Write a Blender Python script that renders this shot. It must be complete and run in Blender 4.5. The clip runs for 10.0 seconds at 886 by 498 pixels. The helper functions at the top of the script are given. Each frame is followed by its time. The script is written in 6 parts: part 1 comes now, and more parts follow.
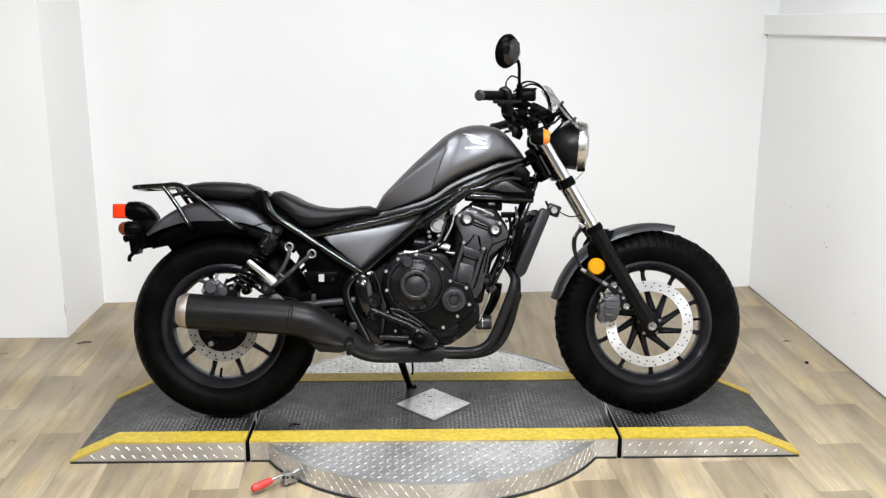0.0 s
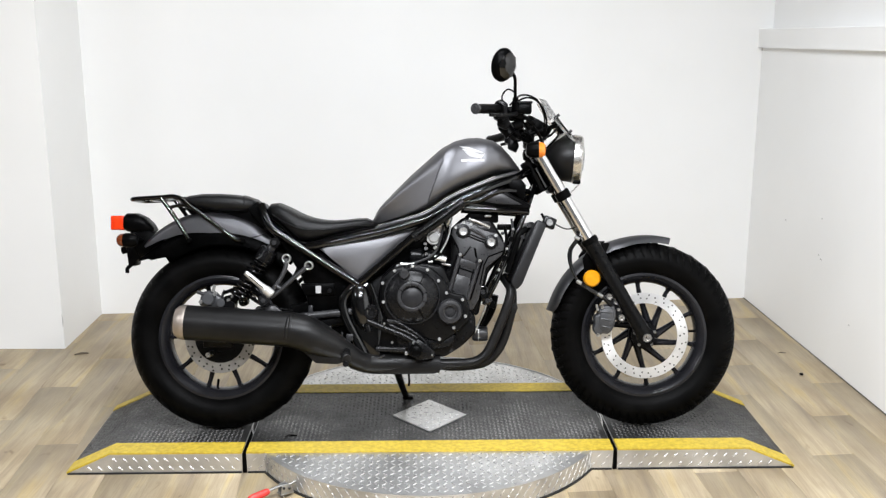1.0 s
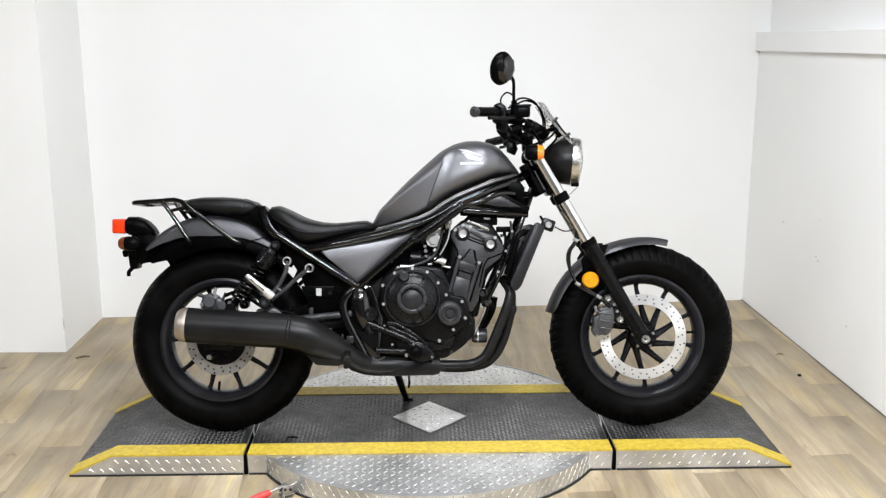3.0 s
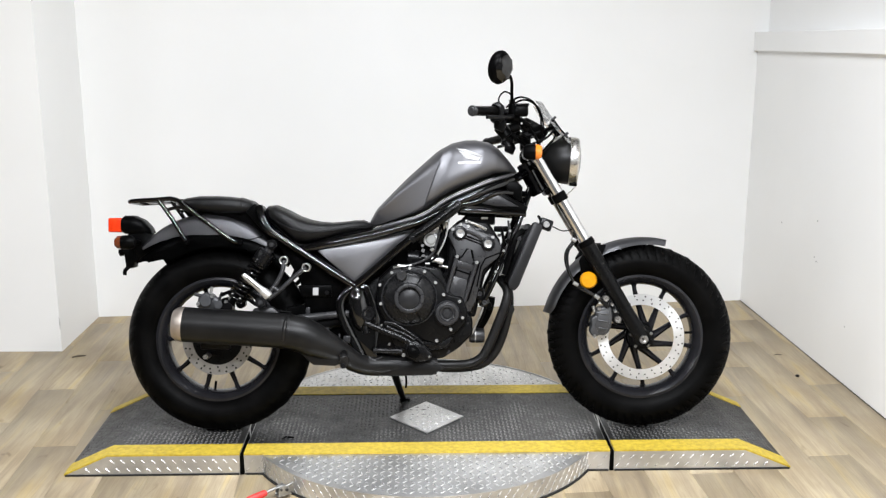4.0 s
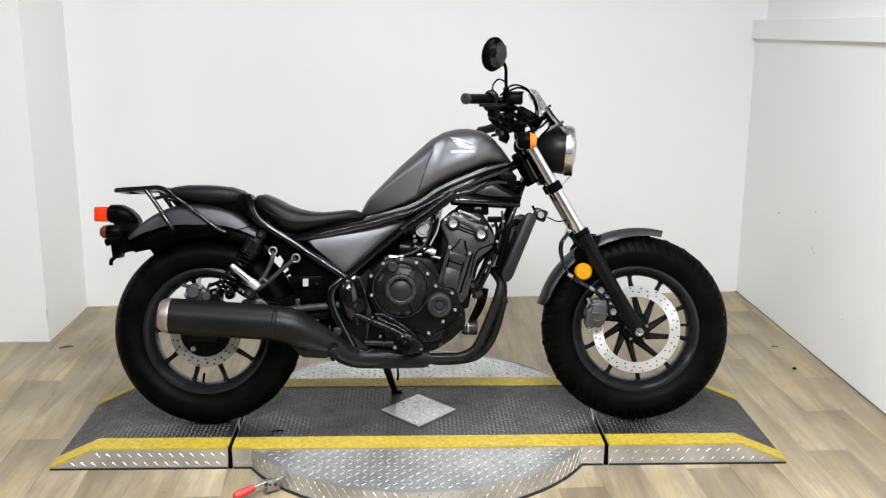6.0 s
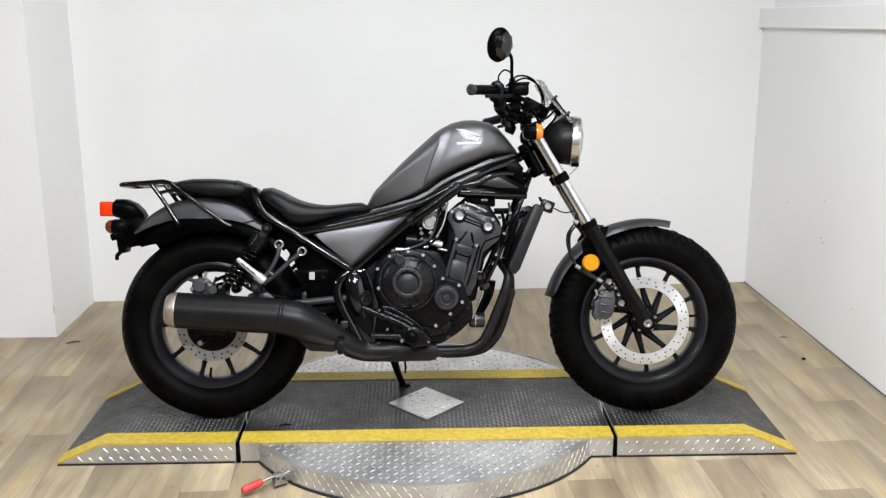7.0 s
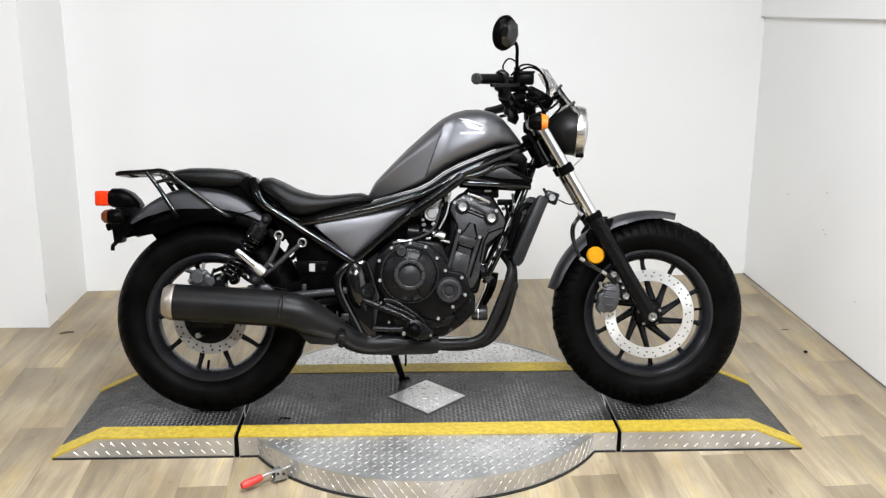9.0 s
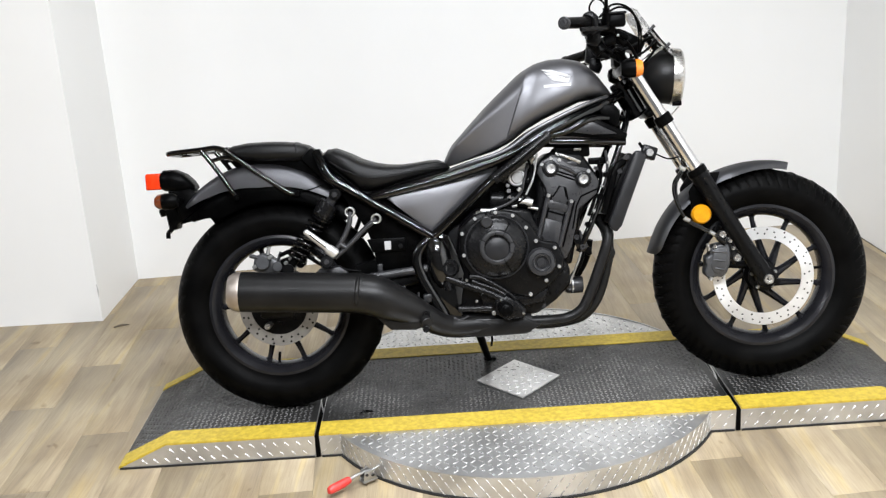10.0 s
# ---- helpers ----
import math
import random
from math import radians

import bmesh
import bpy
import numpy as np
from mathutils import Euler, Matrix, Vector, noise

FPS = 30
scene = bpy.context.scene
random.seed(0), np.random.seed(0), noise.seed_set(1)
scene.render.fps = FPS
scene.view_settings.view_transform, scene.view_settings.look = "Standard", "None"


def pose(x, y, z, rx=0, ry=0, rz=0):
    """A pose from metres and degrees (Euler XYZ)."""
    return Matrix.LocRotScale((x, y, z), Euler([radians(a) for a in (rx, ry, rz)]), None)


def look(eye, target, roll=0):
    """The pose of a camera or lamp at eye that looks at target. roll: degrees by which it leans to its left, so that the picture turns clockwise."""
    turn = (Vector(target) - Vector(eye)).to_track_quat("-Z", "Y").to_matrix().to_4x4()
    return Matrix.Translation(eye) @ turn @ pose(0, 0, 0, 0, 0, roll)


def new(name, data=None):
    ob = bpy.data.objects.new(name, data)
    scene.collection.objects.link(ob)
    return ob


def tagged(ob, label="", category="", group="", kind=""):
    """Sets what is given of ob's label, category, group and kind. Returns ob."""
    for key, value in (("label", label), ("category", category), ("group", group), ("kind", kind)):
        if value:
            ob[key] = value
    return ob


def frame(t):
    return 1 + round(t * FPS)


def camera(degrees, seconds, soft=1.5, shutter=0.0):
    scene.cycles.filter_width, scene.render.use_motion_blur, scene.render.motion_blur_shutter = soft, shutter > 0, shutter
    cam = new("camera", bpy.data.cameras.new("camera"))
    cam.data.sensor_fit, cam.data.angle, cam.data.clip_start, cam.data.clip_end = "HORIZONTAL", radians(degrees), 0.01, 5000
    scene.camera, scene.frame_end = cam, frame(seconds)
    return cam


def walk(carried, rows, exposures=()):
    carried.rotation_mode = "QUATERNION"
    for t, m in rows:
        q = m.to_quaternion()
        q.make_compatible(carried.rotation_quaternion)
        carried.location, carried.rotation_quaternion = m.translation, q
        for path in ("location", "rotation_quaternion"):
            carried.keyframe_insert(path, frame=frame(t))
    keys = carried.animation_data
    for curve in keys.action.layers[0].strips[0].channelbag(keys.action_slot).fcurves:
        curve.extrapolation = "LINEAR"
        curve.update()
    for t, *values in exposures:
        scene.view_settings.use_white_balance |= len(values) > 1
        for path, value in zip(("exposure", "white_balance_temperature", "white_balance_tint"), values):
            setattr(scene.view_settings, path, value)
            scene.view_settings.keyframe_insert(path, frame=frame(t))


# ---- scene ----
cam = camera(47.5, 10.0, 1.3)
PATH = [
    (0, (0.73, -3.372, 1.51), (0.748, -1.432, 1.026), 0.0),
    (0.5, (0.728, -3.381, 1.512), (0.743, -1.438, 1.037), 0.2),
    (1, (0.732, -3.391, 1.518), (0.756, -1.445, 1.055), 0.1),
    (1.5, (0.728, -3.397, 1.518), (0.751, -1.454, 1.043), 0.1),
    (2, (0.731, -3.408, 1.518), (0.761, -1.461, 1.06), 0.0),
    (2.5, (0.729, -3.416, 1.518), (0.754, -1.469, 1.063), -0.1),
    (4, (0.73, -3.402, 1.513), (0.761, -1.455, 1.058), 0.1),
    (4.5, (0.736, -3.391, 1.509), (0.758, -1.446, 1.042), 0.1),
    (5, (0.735, -3.374, 1.506), (0.768, -1.431, 1.03), -0.0),
    (5.5, (0.74, -3.352, 1.508), (0.785, -1.41, 1.032), 0.5),
    (7, (0.741, -3.324, 1.5), (0.768, -1.386, 1.009), -0.2),
    (7.5, (0.73, -3.31, 1.499), (0.756, -1.374, 1.0), 0.1),
    (8, (0.725, -3.297, 1.503), (0.75, -1.36, 1.005), 0.1),
    (8.5, (0.714, -3.286, 1.498), (0.745, -1.35, 0.997), 0.3),
    (9, (0.695, -3.266, 1.501), (0.745, -1.334, 0.985), 0.2),
    (9.5, (0.601, -3.184, 1.498), (0.697, -1.258, 0.968), -2.6),
    (10, (0.545, -2.941, 1.452), (0.522, -1.03, 0.861), -3.6),
]
walk(cam, [(t, look(e, a, r)) for t, e, a, r in PATH], exposures=[(0, -0.10), (4.0, -0.10), (4.5, -0.15), (5.2, -0.25), (7.2, -0.27), (7.9, -0.19), (8.6, -0.16), (9.3, -0.12), (10, -0.06)])

# ---- light ----
world = bpy.data.worlds.new("world")
scene.world = world
world.use_nodes = True
world.node_tree.nodes["Background"].inputs[0].default_value = (0.9, 0.95, 1.0, 1)
world.node_tree.nodes["Background"].inputs[1].default_value = 0.05


def ceiling_lamp(x, y, z, sx, sy, watts, tint):
    """One fluorescent tube under the ceiling."""
    d = bpy.data.lights.new("ceiling_tube", "AREA")
    d.shape, d.size, d.size_y, d.energy, d.color = "RECTANGLE", sx, sy, watts, tint
    ob = new("ceiling_tube", d)
    ob.matrix_world = pose(x, y, z)
    return ob


COOL = (0.915, 0.945, 1.0)
# twin-tube fittings, 1.2 m long
# the fitting at x -3.0 is added to brighten the right wall
for lx, ly, lw in ((0.7, -0.55, 53), (-3.0, -2.4, 82), (0.3, -3.3, 132), (1.1, -2.3, 158)):
    for gap in (-0.11, 0.11):
        ceiling_lamp(lx, ly + gap, 2.93, 1.25, 0.06, lw / 2, COOL)


# ---- materials ----
def material(name, c1, c2=None, rough=0.5, metal=0.0, scale=8.0, stretch=(1, 1, 1), rough_var=0.1,
             bump=0.0, bump_scale=200.0, coat=0.0, random_piece=0.0, detail=6.0, spec=0.5):
    m = bpy.data.materials.new(name)
    m.use_nodes = True
    nt = m.node_tree
    b = nt.nodes["Principled BSDF"]
    link = nt.links.new
    tc = nt.nodes.new("ShaderNodeTexCoord")
    mp = nt.nodes.new("ShaderNodeMapping")
    mp.inputs["Scale"].default_value = stretch
    link(tc.outputs["Object"], mp.inputs[0])
    n1 = nt.nodes.new("ShaderNodeTexNoise")
    n1.inputs["Scale"].default_value, n1.inputs["Detail"].default_value = scale, detail
    link(mp.outputs[0], n1.inputs["Vector"])
    ramp = nt.nodes.new("ShaderNodeValToRGB")
    ramp.color_ramp.elements[0].position, ramp.color_ramp.elements[1].position = 0.35, 0.68
    ramp.color_ramp.elements[0].color = (*c1, 1)
    ramp.color_ramp.elements[1].color = (*(c2 or c1), 1)
    link(n1.outputs["Fac"], ramp.inputs[0])
    col = ramp.outputs[0]
    if random_piece:
        oi = nt.nodes.new("ShaderNodeObjectInfo")
        hsv = nt.nodes.new("ShaderNodeHueSaturation")
        mr = nt.nodes.new("ShaderNodeMapRange")
        mr.inputs[3].default_value, mr.inputs[4].default_value = 1 - random_piece, 1 + random_piece
        link(oi.outputs["Random"], mr.inputs[0])
        link(mr.outputs[0], hsv.inputs["Value"])
        link(col, hsv.inputs["Color"])
        col = hsv.outputs[0]
    link(col, b.inputs["Base Color"])
    n2 = nt.nodes.new("ShaderNodeTexNoise")
    n2.inputs["Scale"].default_value, n2.inputs["Detail"].default_value = scale * 6, 4
    link(mp.outputs[0], n2.inputs["Vector"])
    mr2 = nt.nodes.new("ShaderNodeMapRange")
    mr2.inputs[3].default_value, mr2.inputs[4].default_value = max(rough - rough_var, 0.02), min(rough + rough_var, 1)
    link(n2.outputs["Fac"], mr2.inputs[0])
    link(mr2.outputs[0], b.inputs["Roughness"])
    b.inputs["Metallic"].default_value = metal
    b.inputs["Specular IOR Level"].default_value = spec
    if coat:
        b.inputs["Coat Weight"].default_value, b.inputs["Coat Roughness"].default_value = coat, 0.08
    if bump:
        n3 = nt.nodes.new("ShaderNodeTexNoise")
        n3.inputs["Scale"].default_value, n3.inputs["Detail"].default_value = bump_scale, 3
        link(mp.outputs[0], n3.inputs["Vector"])
        bp = nt.nodes.new("ShaderNodeBump")
        bp.inputs["Strength"].default_value, bp.inputs["Distance"].default_value = bump, 0.002
        link(n3.outputs["Fac"], bp.inputs["Height"])
        link(bp.outputs[0], b.inputs["Normal"])
    return m


WALL = material("white_wall_paint", (0.875, 0.875, 0.86), (0.90, 0.90, 0.89), 0.6, scale=1.5, bump=0.15, bump_scale=350)
CEIL = material("unseen_ceiling_grey", (0.17, 0.17, 0.17), (0.20, 0.20, 0.20), 0.8, scale=2)
FARWALL = material("unseen_wall_grey", (0.09, 0.09, 0.09), (0.11, 0.11, 0.11), 0.7, scale=2)
ALU = material("diamond_plate_aluminium", (0.46, 0.455, 0.445), (0.74, 0.735, 0.725), 0.37, 0.82, scale=6, detail=10, rough_var=0.16, bump=0.08, bump_scale=90)
# bars lighter than the plate: their glint is put into the colour
BRIGHTBAR = material("bright_aluminium_bars", (0.74, 0.735, 0.725), (0.90, 0.895, 0.885), 0.27, 0.80, scale=9, detail=8, rough_var=0.14)
BLACKPLATE = material("black_tread_plate", (0.005, 0.005, 0.005), (0.032, 0.0314, 0.030), 0.36, spec=0.32, scale=3, detail=12, rough_var=0.2, bump=0.35, bump_scale=260)
# worn bars, lightened further to put their glint into the colour
TREADTOP = material("worn_tread_bars", (0.026, 0.026, 0.025), (0.22, 0.215, 0.207), 0.27, spec=0.7, scale=5, detail=12, rough_var=0.15)
YELLOW = material("yellow_safety_tape", (0.42, 0.30, 0.03), (0.61, 0.45, 0.05), 0.55, scale=70, bump=0.3, bump_scale=250, detail=12)
BROWN = material("brown_scrap", (0.10, 0.08, 0.06), (0.16, 0.13, 0.09), 0.7, scale=60)
SCUFF = material("grey_scuff", (0.50, 0.49, 0.48), (0.62, 0.61, 0.60), 0.7, scale=80)
GAP = material("black_rubber_seal", (0.008, 0.008, 0.008), (0.015, 0.015, 0.015), 0.7)
RED = material("red_vinyl_grip", (0.55, 0.03, 0.025), (0.65, 0.05, 0.04), 0.4, scale=40)
ZINC = material("zinc_plated_steel", (0.32, 0.32, 0.31), (0.48, 0.48, 0.47), 0.33, 0.9, scale=30)
RUBBER = material("tyre_rubber", (0.0008, 0.0008, 0.0008), (0.0028, 0.0027, 0.0026), 0.44, spec=0.038, scale=14, rough_var=0.14, bump=0.25, bump_scale=400)
RIM = material("satin_dark_rim", (0.008, 0.008, 0.0095), (0.012, 0.012, 0.014), 0.24, spec=0.26, scale=18, rough_var=0.03, bump=0.03)
MATTEBLACK = material("matte_black_metal", (0.0018, 0.0018, 0.002), (0.0038, 0.0038, 0.004), 0.30, spec=0.12, scale=18, bump=0.06)
MUFFLERBLACK = material("satin_black_exhaust", (0.0042, 0.0042, 0.0043), (0.0095, 0.0092, 0.0090), 0.37, spec=0.20, scale=12, bump=0.08, bump_scale=500)
GLOSSBLACK = material("gloss_black_frame", (0.0008, 0.0008, 0.001), (0.0016, 0.0016, 0.0016), 0.05, scale=10, rough_var=0.015, spec=0.45)
ENGINE = material("engine_black_casting", (0.003, 0.003, 0.0033), (0.006, 0.006, 0.0064), 0.27, spec=0.17, scale=16, bump=0.10, bump_scale=600)
ENGINEGREY = material("engine_grey_casting", (0.017, 0.017, 0.018), (0.029, 0.029, 0.0308), 0.30, spec=0.32, scale=16, bump=0.10, bump_scale=600)
COVERGREY = material("satin_cover_plate", (0.012, 0.012, 0.013), (0.018, 0.018, 0.019), 0.36, spec=0.2, scale=30, bump=0.05, bump_scale=600)
PLASTIC = material("black_plastic", (0.0008, 0.0008, 0.0009), (0.002, 0.002, 0.002), 0.30, spec=0.035, scale=20, bump=0.1, bump_scale=700)
VINYL = material("black_seat_vinyl", (0.002, 0.002, 0.0023), (0.0045, 0.0045, 0.0045), 0.38, spec=0.22, scale=10, bump=0.3, bump_scale=900)
PAINT = material("graphite_metallic_paint", (0.145, 0.145, 0.153), (0.165, 0.165, 0.174), 0.46, 0.9, scale=5, rough_var=0.03, bump=0.03, bump_scale=2500)
CHROME = material("chrome", (0.70, 0.70, 0.71), (0.80, 0.80, 0.81), 0.17, 1.0, scale=20, rough_var=0.05)
SILVER = material("brushed_silver_metal", (0.55, 0.53, 0.5), (0.7, 0.69, 0.67), 0.28, 1.0, scale=22, stretch=(1, 1, 4))
STEEL = material("brushed_disc_steel", (0.58, 0.58, 0.58), (0.76, 0.76, 0.76), 0.32, 0.72, scale=14, rough_var=0.14, bump=0.05, bump_scale=150)
CALGREY = material("grey_brake_casting", (0.036, 0.037, 0.039), (0.060, 0.061, 0.064), 0.40, 0.2, scale=24, bump=0.1, bump_scale=500)
GLOSSCOVER = material("gloss_black_cover", (0.001, 0.001, 0.0012), (0.002, 0.002, 0.002), 0.13, scale=10, rough_var=0.02, spec=0.6)
PEGSILVER = material("satin_cast_aluminium", (0.58, 0.58, 0.57), (0.72, 0.72, 0.71), 0.42, 0.8, scale=30)
FLOORLINE = material("grey_floor_joint", (0.05, 0.045, 0.04), (0.14, 0.125, 0.10), 0.8, scale=40)
DULLSTEEL = material("dull_disc_steel", (0.30, 0.29, 0.28), (0.42, 0.41, 0.39), 0.38, 0.7, scale=25)
WARMSTEEL = material("heat_tinted_stainless", (0.42, 0.36, 0.31), (0.6, 0.55, 0.5), 0.45, 0.9, scale=16)
REDLENS = material("red_lens", (0.60, 0.030, 0.004), (0.72, 0.045, 0.008), 0.2, scale=60, spec=0.3)
AMBER = material("amber_lens", (0.52, 0.215, 0.003), (0.62, 0.27, 0.006), 0.14, scale=60, coat=0.8)
ORANGE = material("orange_lens", (0.75, 0.19, 0.015), (0.8, 0.24, 0.02), 0.2, scale=60, coat=0.6)
DARKORANGE = material("dark_orange_lens", (0.10, 0.022, 0.006), (0.14, 0.03, 0.008), 0.15, scale=60, coat=0.3)
EMBLEM = material("silver_emblem", (0.44, 0.44, 0.44), (0.52, 0.52, 0.52), 0.55, 0.2, scale=50, spec=0.25)
LABELWHITE = material("white_label", (0.36, 0.36, 0.36), (0.45, 0.45, 0.45), 0.5)
BOLT = material("zinc_bolt_head", (0.42, 0.42, 0.42), (0.58, 0.58, 0.57), 0.3, 0.75, scale=60)
DISCSTEEL = material("turned_disc_steel", (0.76, 0.76, 0.76), (0.90, 0.90, 0.90), 0.32, 0.80, scale=14, rough_var=0.08, bump=0.04, bump_scale=150)
_d = DISCSTEEL.node_tree
_tan = _d.nodes.new("ShaderNodeTangent")
_tan.direction_type, _tan.axis = "RADIAL", "Y"
_d.links.new(_tan.outputs[0], _d.nodes["Principled BSDF"].inputs["Tangent"])
_d.nodes["Principled BSDF"].inputs["Anisotropic"].default_value = 0.75
GLASS = bpy.data.materials.new("clear_screen")
GLASS.use_nodes = True
_g = GLASS.node_tree.nodes["Principled BSDF"]
_g.inputs["Base Color"].default_value = (0.90, 0.905, 0.92, 1)
_g.inputs["Roughness"].default_value = 0.05
_g.inputs["Transmission Weight"].default_value = 1.0
_g.inputs["IOR"].default_value = 1.25


def plank_material():
    m = bpy.data.materials.new("grey_tan_vinyl_plank")
    m.use_nodes = True
    nt = m.node_tree
    link = nt.links.new
    b = nt.nodes["Principled BSDF"]
    tc = nt.nodes.new("ShaderNodeNewGeometry")
    oi = nt.nodes.new("ShaderNodeObjectInfo")
    off = nt.nodes.new("ShaderNodeVectorMath")
    off.operation = "MULTIPLY_ADD"
    off.inputs[1].default_value = (1, 1, 1)
    link(tc.outputs["Position"], off.inputs[0])
    sc = nt.nodes.new("ShaderNodeVectorMath")
    sc.operation = "SCALE"
    sc.inputs[0].default_value = (0.018, 0.30, 0.0)
    link(oi.outputs["Random"], sc.inputs["Scale"])
    link(sc.outputs[0], off.inputs[2])

    def noise_node(scale, stretch, detail, distort=0.0):
        mp = nt.nodes.new("ShaderNodeMapping")
        mp.inputs["Scale"].default_value = stretch
        link(off.outputs[0], mp.inputs[0])
        n = nt.nodes.new("ShaderNodeTexNoise")
        n.inputs["Scale"].default_value, n.inputs["Detail"].default_value = scale, detail
        n.inputs["Distortion"].default_value = distort
        link(mp.outputs[0], n.inputs["Vector"])
        return n.outputs["Fac"]

    broad = noise_node(4.4, (4.6, 0.42, 1), 9, 0.5)
    cr = nt.nodes.new("ShaderNodeValToRGB")
    els = cr.color_ramp.elements
    els[0].position, els[0].color = 0.27, (0.285, 0.232, 0.163, 1)
    els[1].position, els[1].color = 0.74, (0.475, 0.372, 0.196, 1)
    mid = els.new(0.47)
    mid.color = (0.365, 0.298, 0.200, 1)
    mid2 = els.new(0.56)
    mid2.color = (0.41, 0.340, 0.228, 1)
    link(broad, cr.inputs[0])
    grain = noise_node(11.0, (16, 0.6, 1), 8, 1.0)
    gr = nt.nodes.new("ShaderNodeValToRGB")
    gr.color_ramp.elements[0].position, gr.color_ramp.elements[0].color = 0.34, (0.84, 0.825, 0.81, 1)
    gr.color_ramp.elements[1].position, gr.color_ramp.elements[1].color = 0.6, (1, 1, 1, 1)
    link(grain, gr.inputs[0])
    mx = nt.nodes.new("ShaderNodeMix")
    mx.data_type, mx.blend_type = "RGBA", "MULTIPLY"
    mx.inputs[0].default_value = 1.0
    link(cr.outputs[0], mx.inputs[6])
    link(gr.outputs[0], mx.inputs[7])
    # small dark knots, long along the board
    knot = noise_node(9.0, (1.7, 0.8, 1), 2, 0.6)
    kr = nt.nodes.new("ShaderNodeValToRGB")
    kr.color_ramp.elements[0].position, kr.color_ramp.elements[0].color = 0.70, (1, 1, 1, 1)
    kr.color_ramp.elements[1].position, kr.color_ramp.elements[1].color = 0.80, (0.50, 0.44, 0.37, 1)
    link(knot, kr.inputs[0])
    mk = nt.nodes.new("ShaderNodeMix")
    mk.data_type, mk.blend_type = "RGBA", "MULTIPLY"
    mk.inputs[0].default_value = 1.0
    link(mx.outputs[2], mk.inputs[6])
    link(kr.outputs[0], mk.inputs[7])
    # worn and dirty patches across the boards
    worn = nt.nodes.new("ShaderNodeTexNoise")
    worn.inputs["Scale"].default_value, worn.inputs["Detail"].default_value = 2.6, 7
    link(tc.outputs["Position"], worn.inputs["Vector"])
    wr = nt.nodes.new("ShaderNodeValToRGB")
    wr.color_ramp.elements[0].position, wr.color_ramp.elements[0].color = 0.36, (0.84, 0.80, 0.74, 1)
    wr.color_ramp.elements[1].position, wr.color_ramp.elements[1].color = 0.60, (1.04, 1.04, 1.04, 1)
    link(worn.outputs["Fac"], wr.inputs[0])
    mw = nt.nodes.new("ShaderNodeMix")
    mw.data_type, mw.blend_type = "RGBA", "MULTIPLY"
    mw.inputs[0].default_value = 1.0
    link(mk.outputs[2], mw.inputs[6])
    link(wr.outputs[0], mw.inputs[7])
    mx = mw
    hsv = nt.nodes.new("ShaderNodeHueSaturation")
    mr = nt.nodes.new("ShaderNodeMapRange")
    mr.inputs[3].default_value, mr.inputs[4].default_value = 0.97, 1.03
    link(oi.outputs["Random"], mr.inputs[0])
    link(mr.outputs[0], hsv.inputs["Value"])
    link(mx.outputs[2], hsv.inputs["Color"])
    link(hsv.outputs[0], b.inputs["Base Color"])
    rr = nt.nodes.new("ShaderNodeMapRange")
    rr.inputs[3].default_value, rr.inputs[4].default_value = 0.36, 0.55
    link(broad, rr.inputs[0])
    link(rr.outputs[0], b.inputs["Roughness"])
    bp = nt.nodes.new("ShaderNodeBump")
    bp.inputs["Strength"].default_value, bp.inputs["Distance"].default_value = 0.25, 0.001
    link(grain, bp.inputs["Height"])
    link(bp.outputs[0], b.inputs["Normal"])
    return m


PLANK = plank_material()


# ---- mesh helpers ----
def part(name, bm, mat, parent=None, label="", M=None, sharp=38.0, kind=""):
    """Link a bmesh as one mesh object under a thing or a part."""
    if M is not None:
        bm.transform(M)
    bmesh.ops.recalc_face_normals(bm, faces=bm.faces)
    me = bpy.data.meshes.new(name)
    bm.to_mesh(me)
    bm.free()
    me.materials.append(mat)
    for p in me.polygons:
        p.use_smooth = True
    me.set_sharp_from_angle(angle=radians(sharp))
    ob = new(name, me)
    ob.parent = parent
    if label or kind:
        tagged(ob, label, kind=kind)
    return ob


def add(bm, other):
    me = bpy.data.meshes.new("tmp")
    other.to_mesh(me)
    other.free()
    bm.from_mesh(me)
    bpy.data.meshes.remove(me)
    return bm


def box(x0, x1, y0, y1, z0, z1, bevel=0.0, seg=2):
    bm = bmesh.new()
    bmesh.ops.create_cube(bm, size=1.0)
    bm.transform(Matrix.Translation(((x0 + x1) / 2, (y0 + y1) / 2, (z0 + z1) / 2)) @ Matrix.Diagonal((x1 - x0, y1 - y0, z1 - z0, 1)))
    if bevel:
        bmesh.ops.bevel(bm, geom=bm.edges[:], offset=bevel, segments=seg, profile=0.5, affect="EDGES")
    return bm


def prism(poly, y0, y1, bevel=0.0, seg=2):
    """A polygon in the x-z plane, drawn out from y0 to y1."""
    bm = bmesh.new()
    f = bm.faces.new([bm.verts.new((x, y0, z)) for x, z in poly])
    r = bmesh.ops.extrude_face_region(bm, geom=[f])
    bmesh.ops.translate(bm, verts=[v for v in r["geom"] if isinstance(v, bmesh.types.BMVert)], vec=(0, y1 - y0, 0))
    bmesh.ops.recalc_face_normals(bm, faces=bm.faces)
    if bevel:
        bmesh.ops.bevel(bm, geom=bm.edges[:], offset=bevel, segments=seg, profile=0.5, affect="EDGES")
    return bm


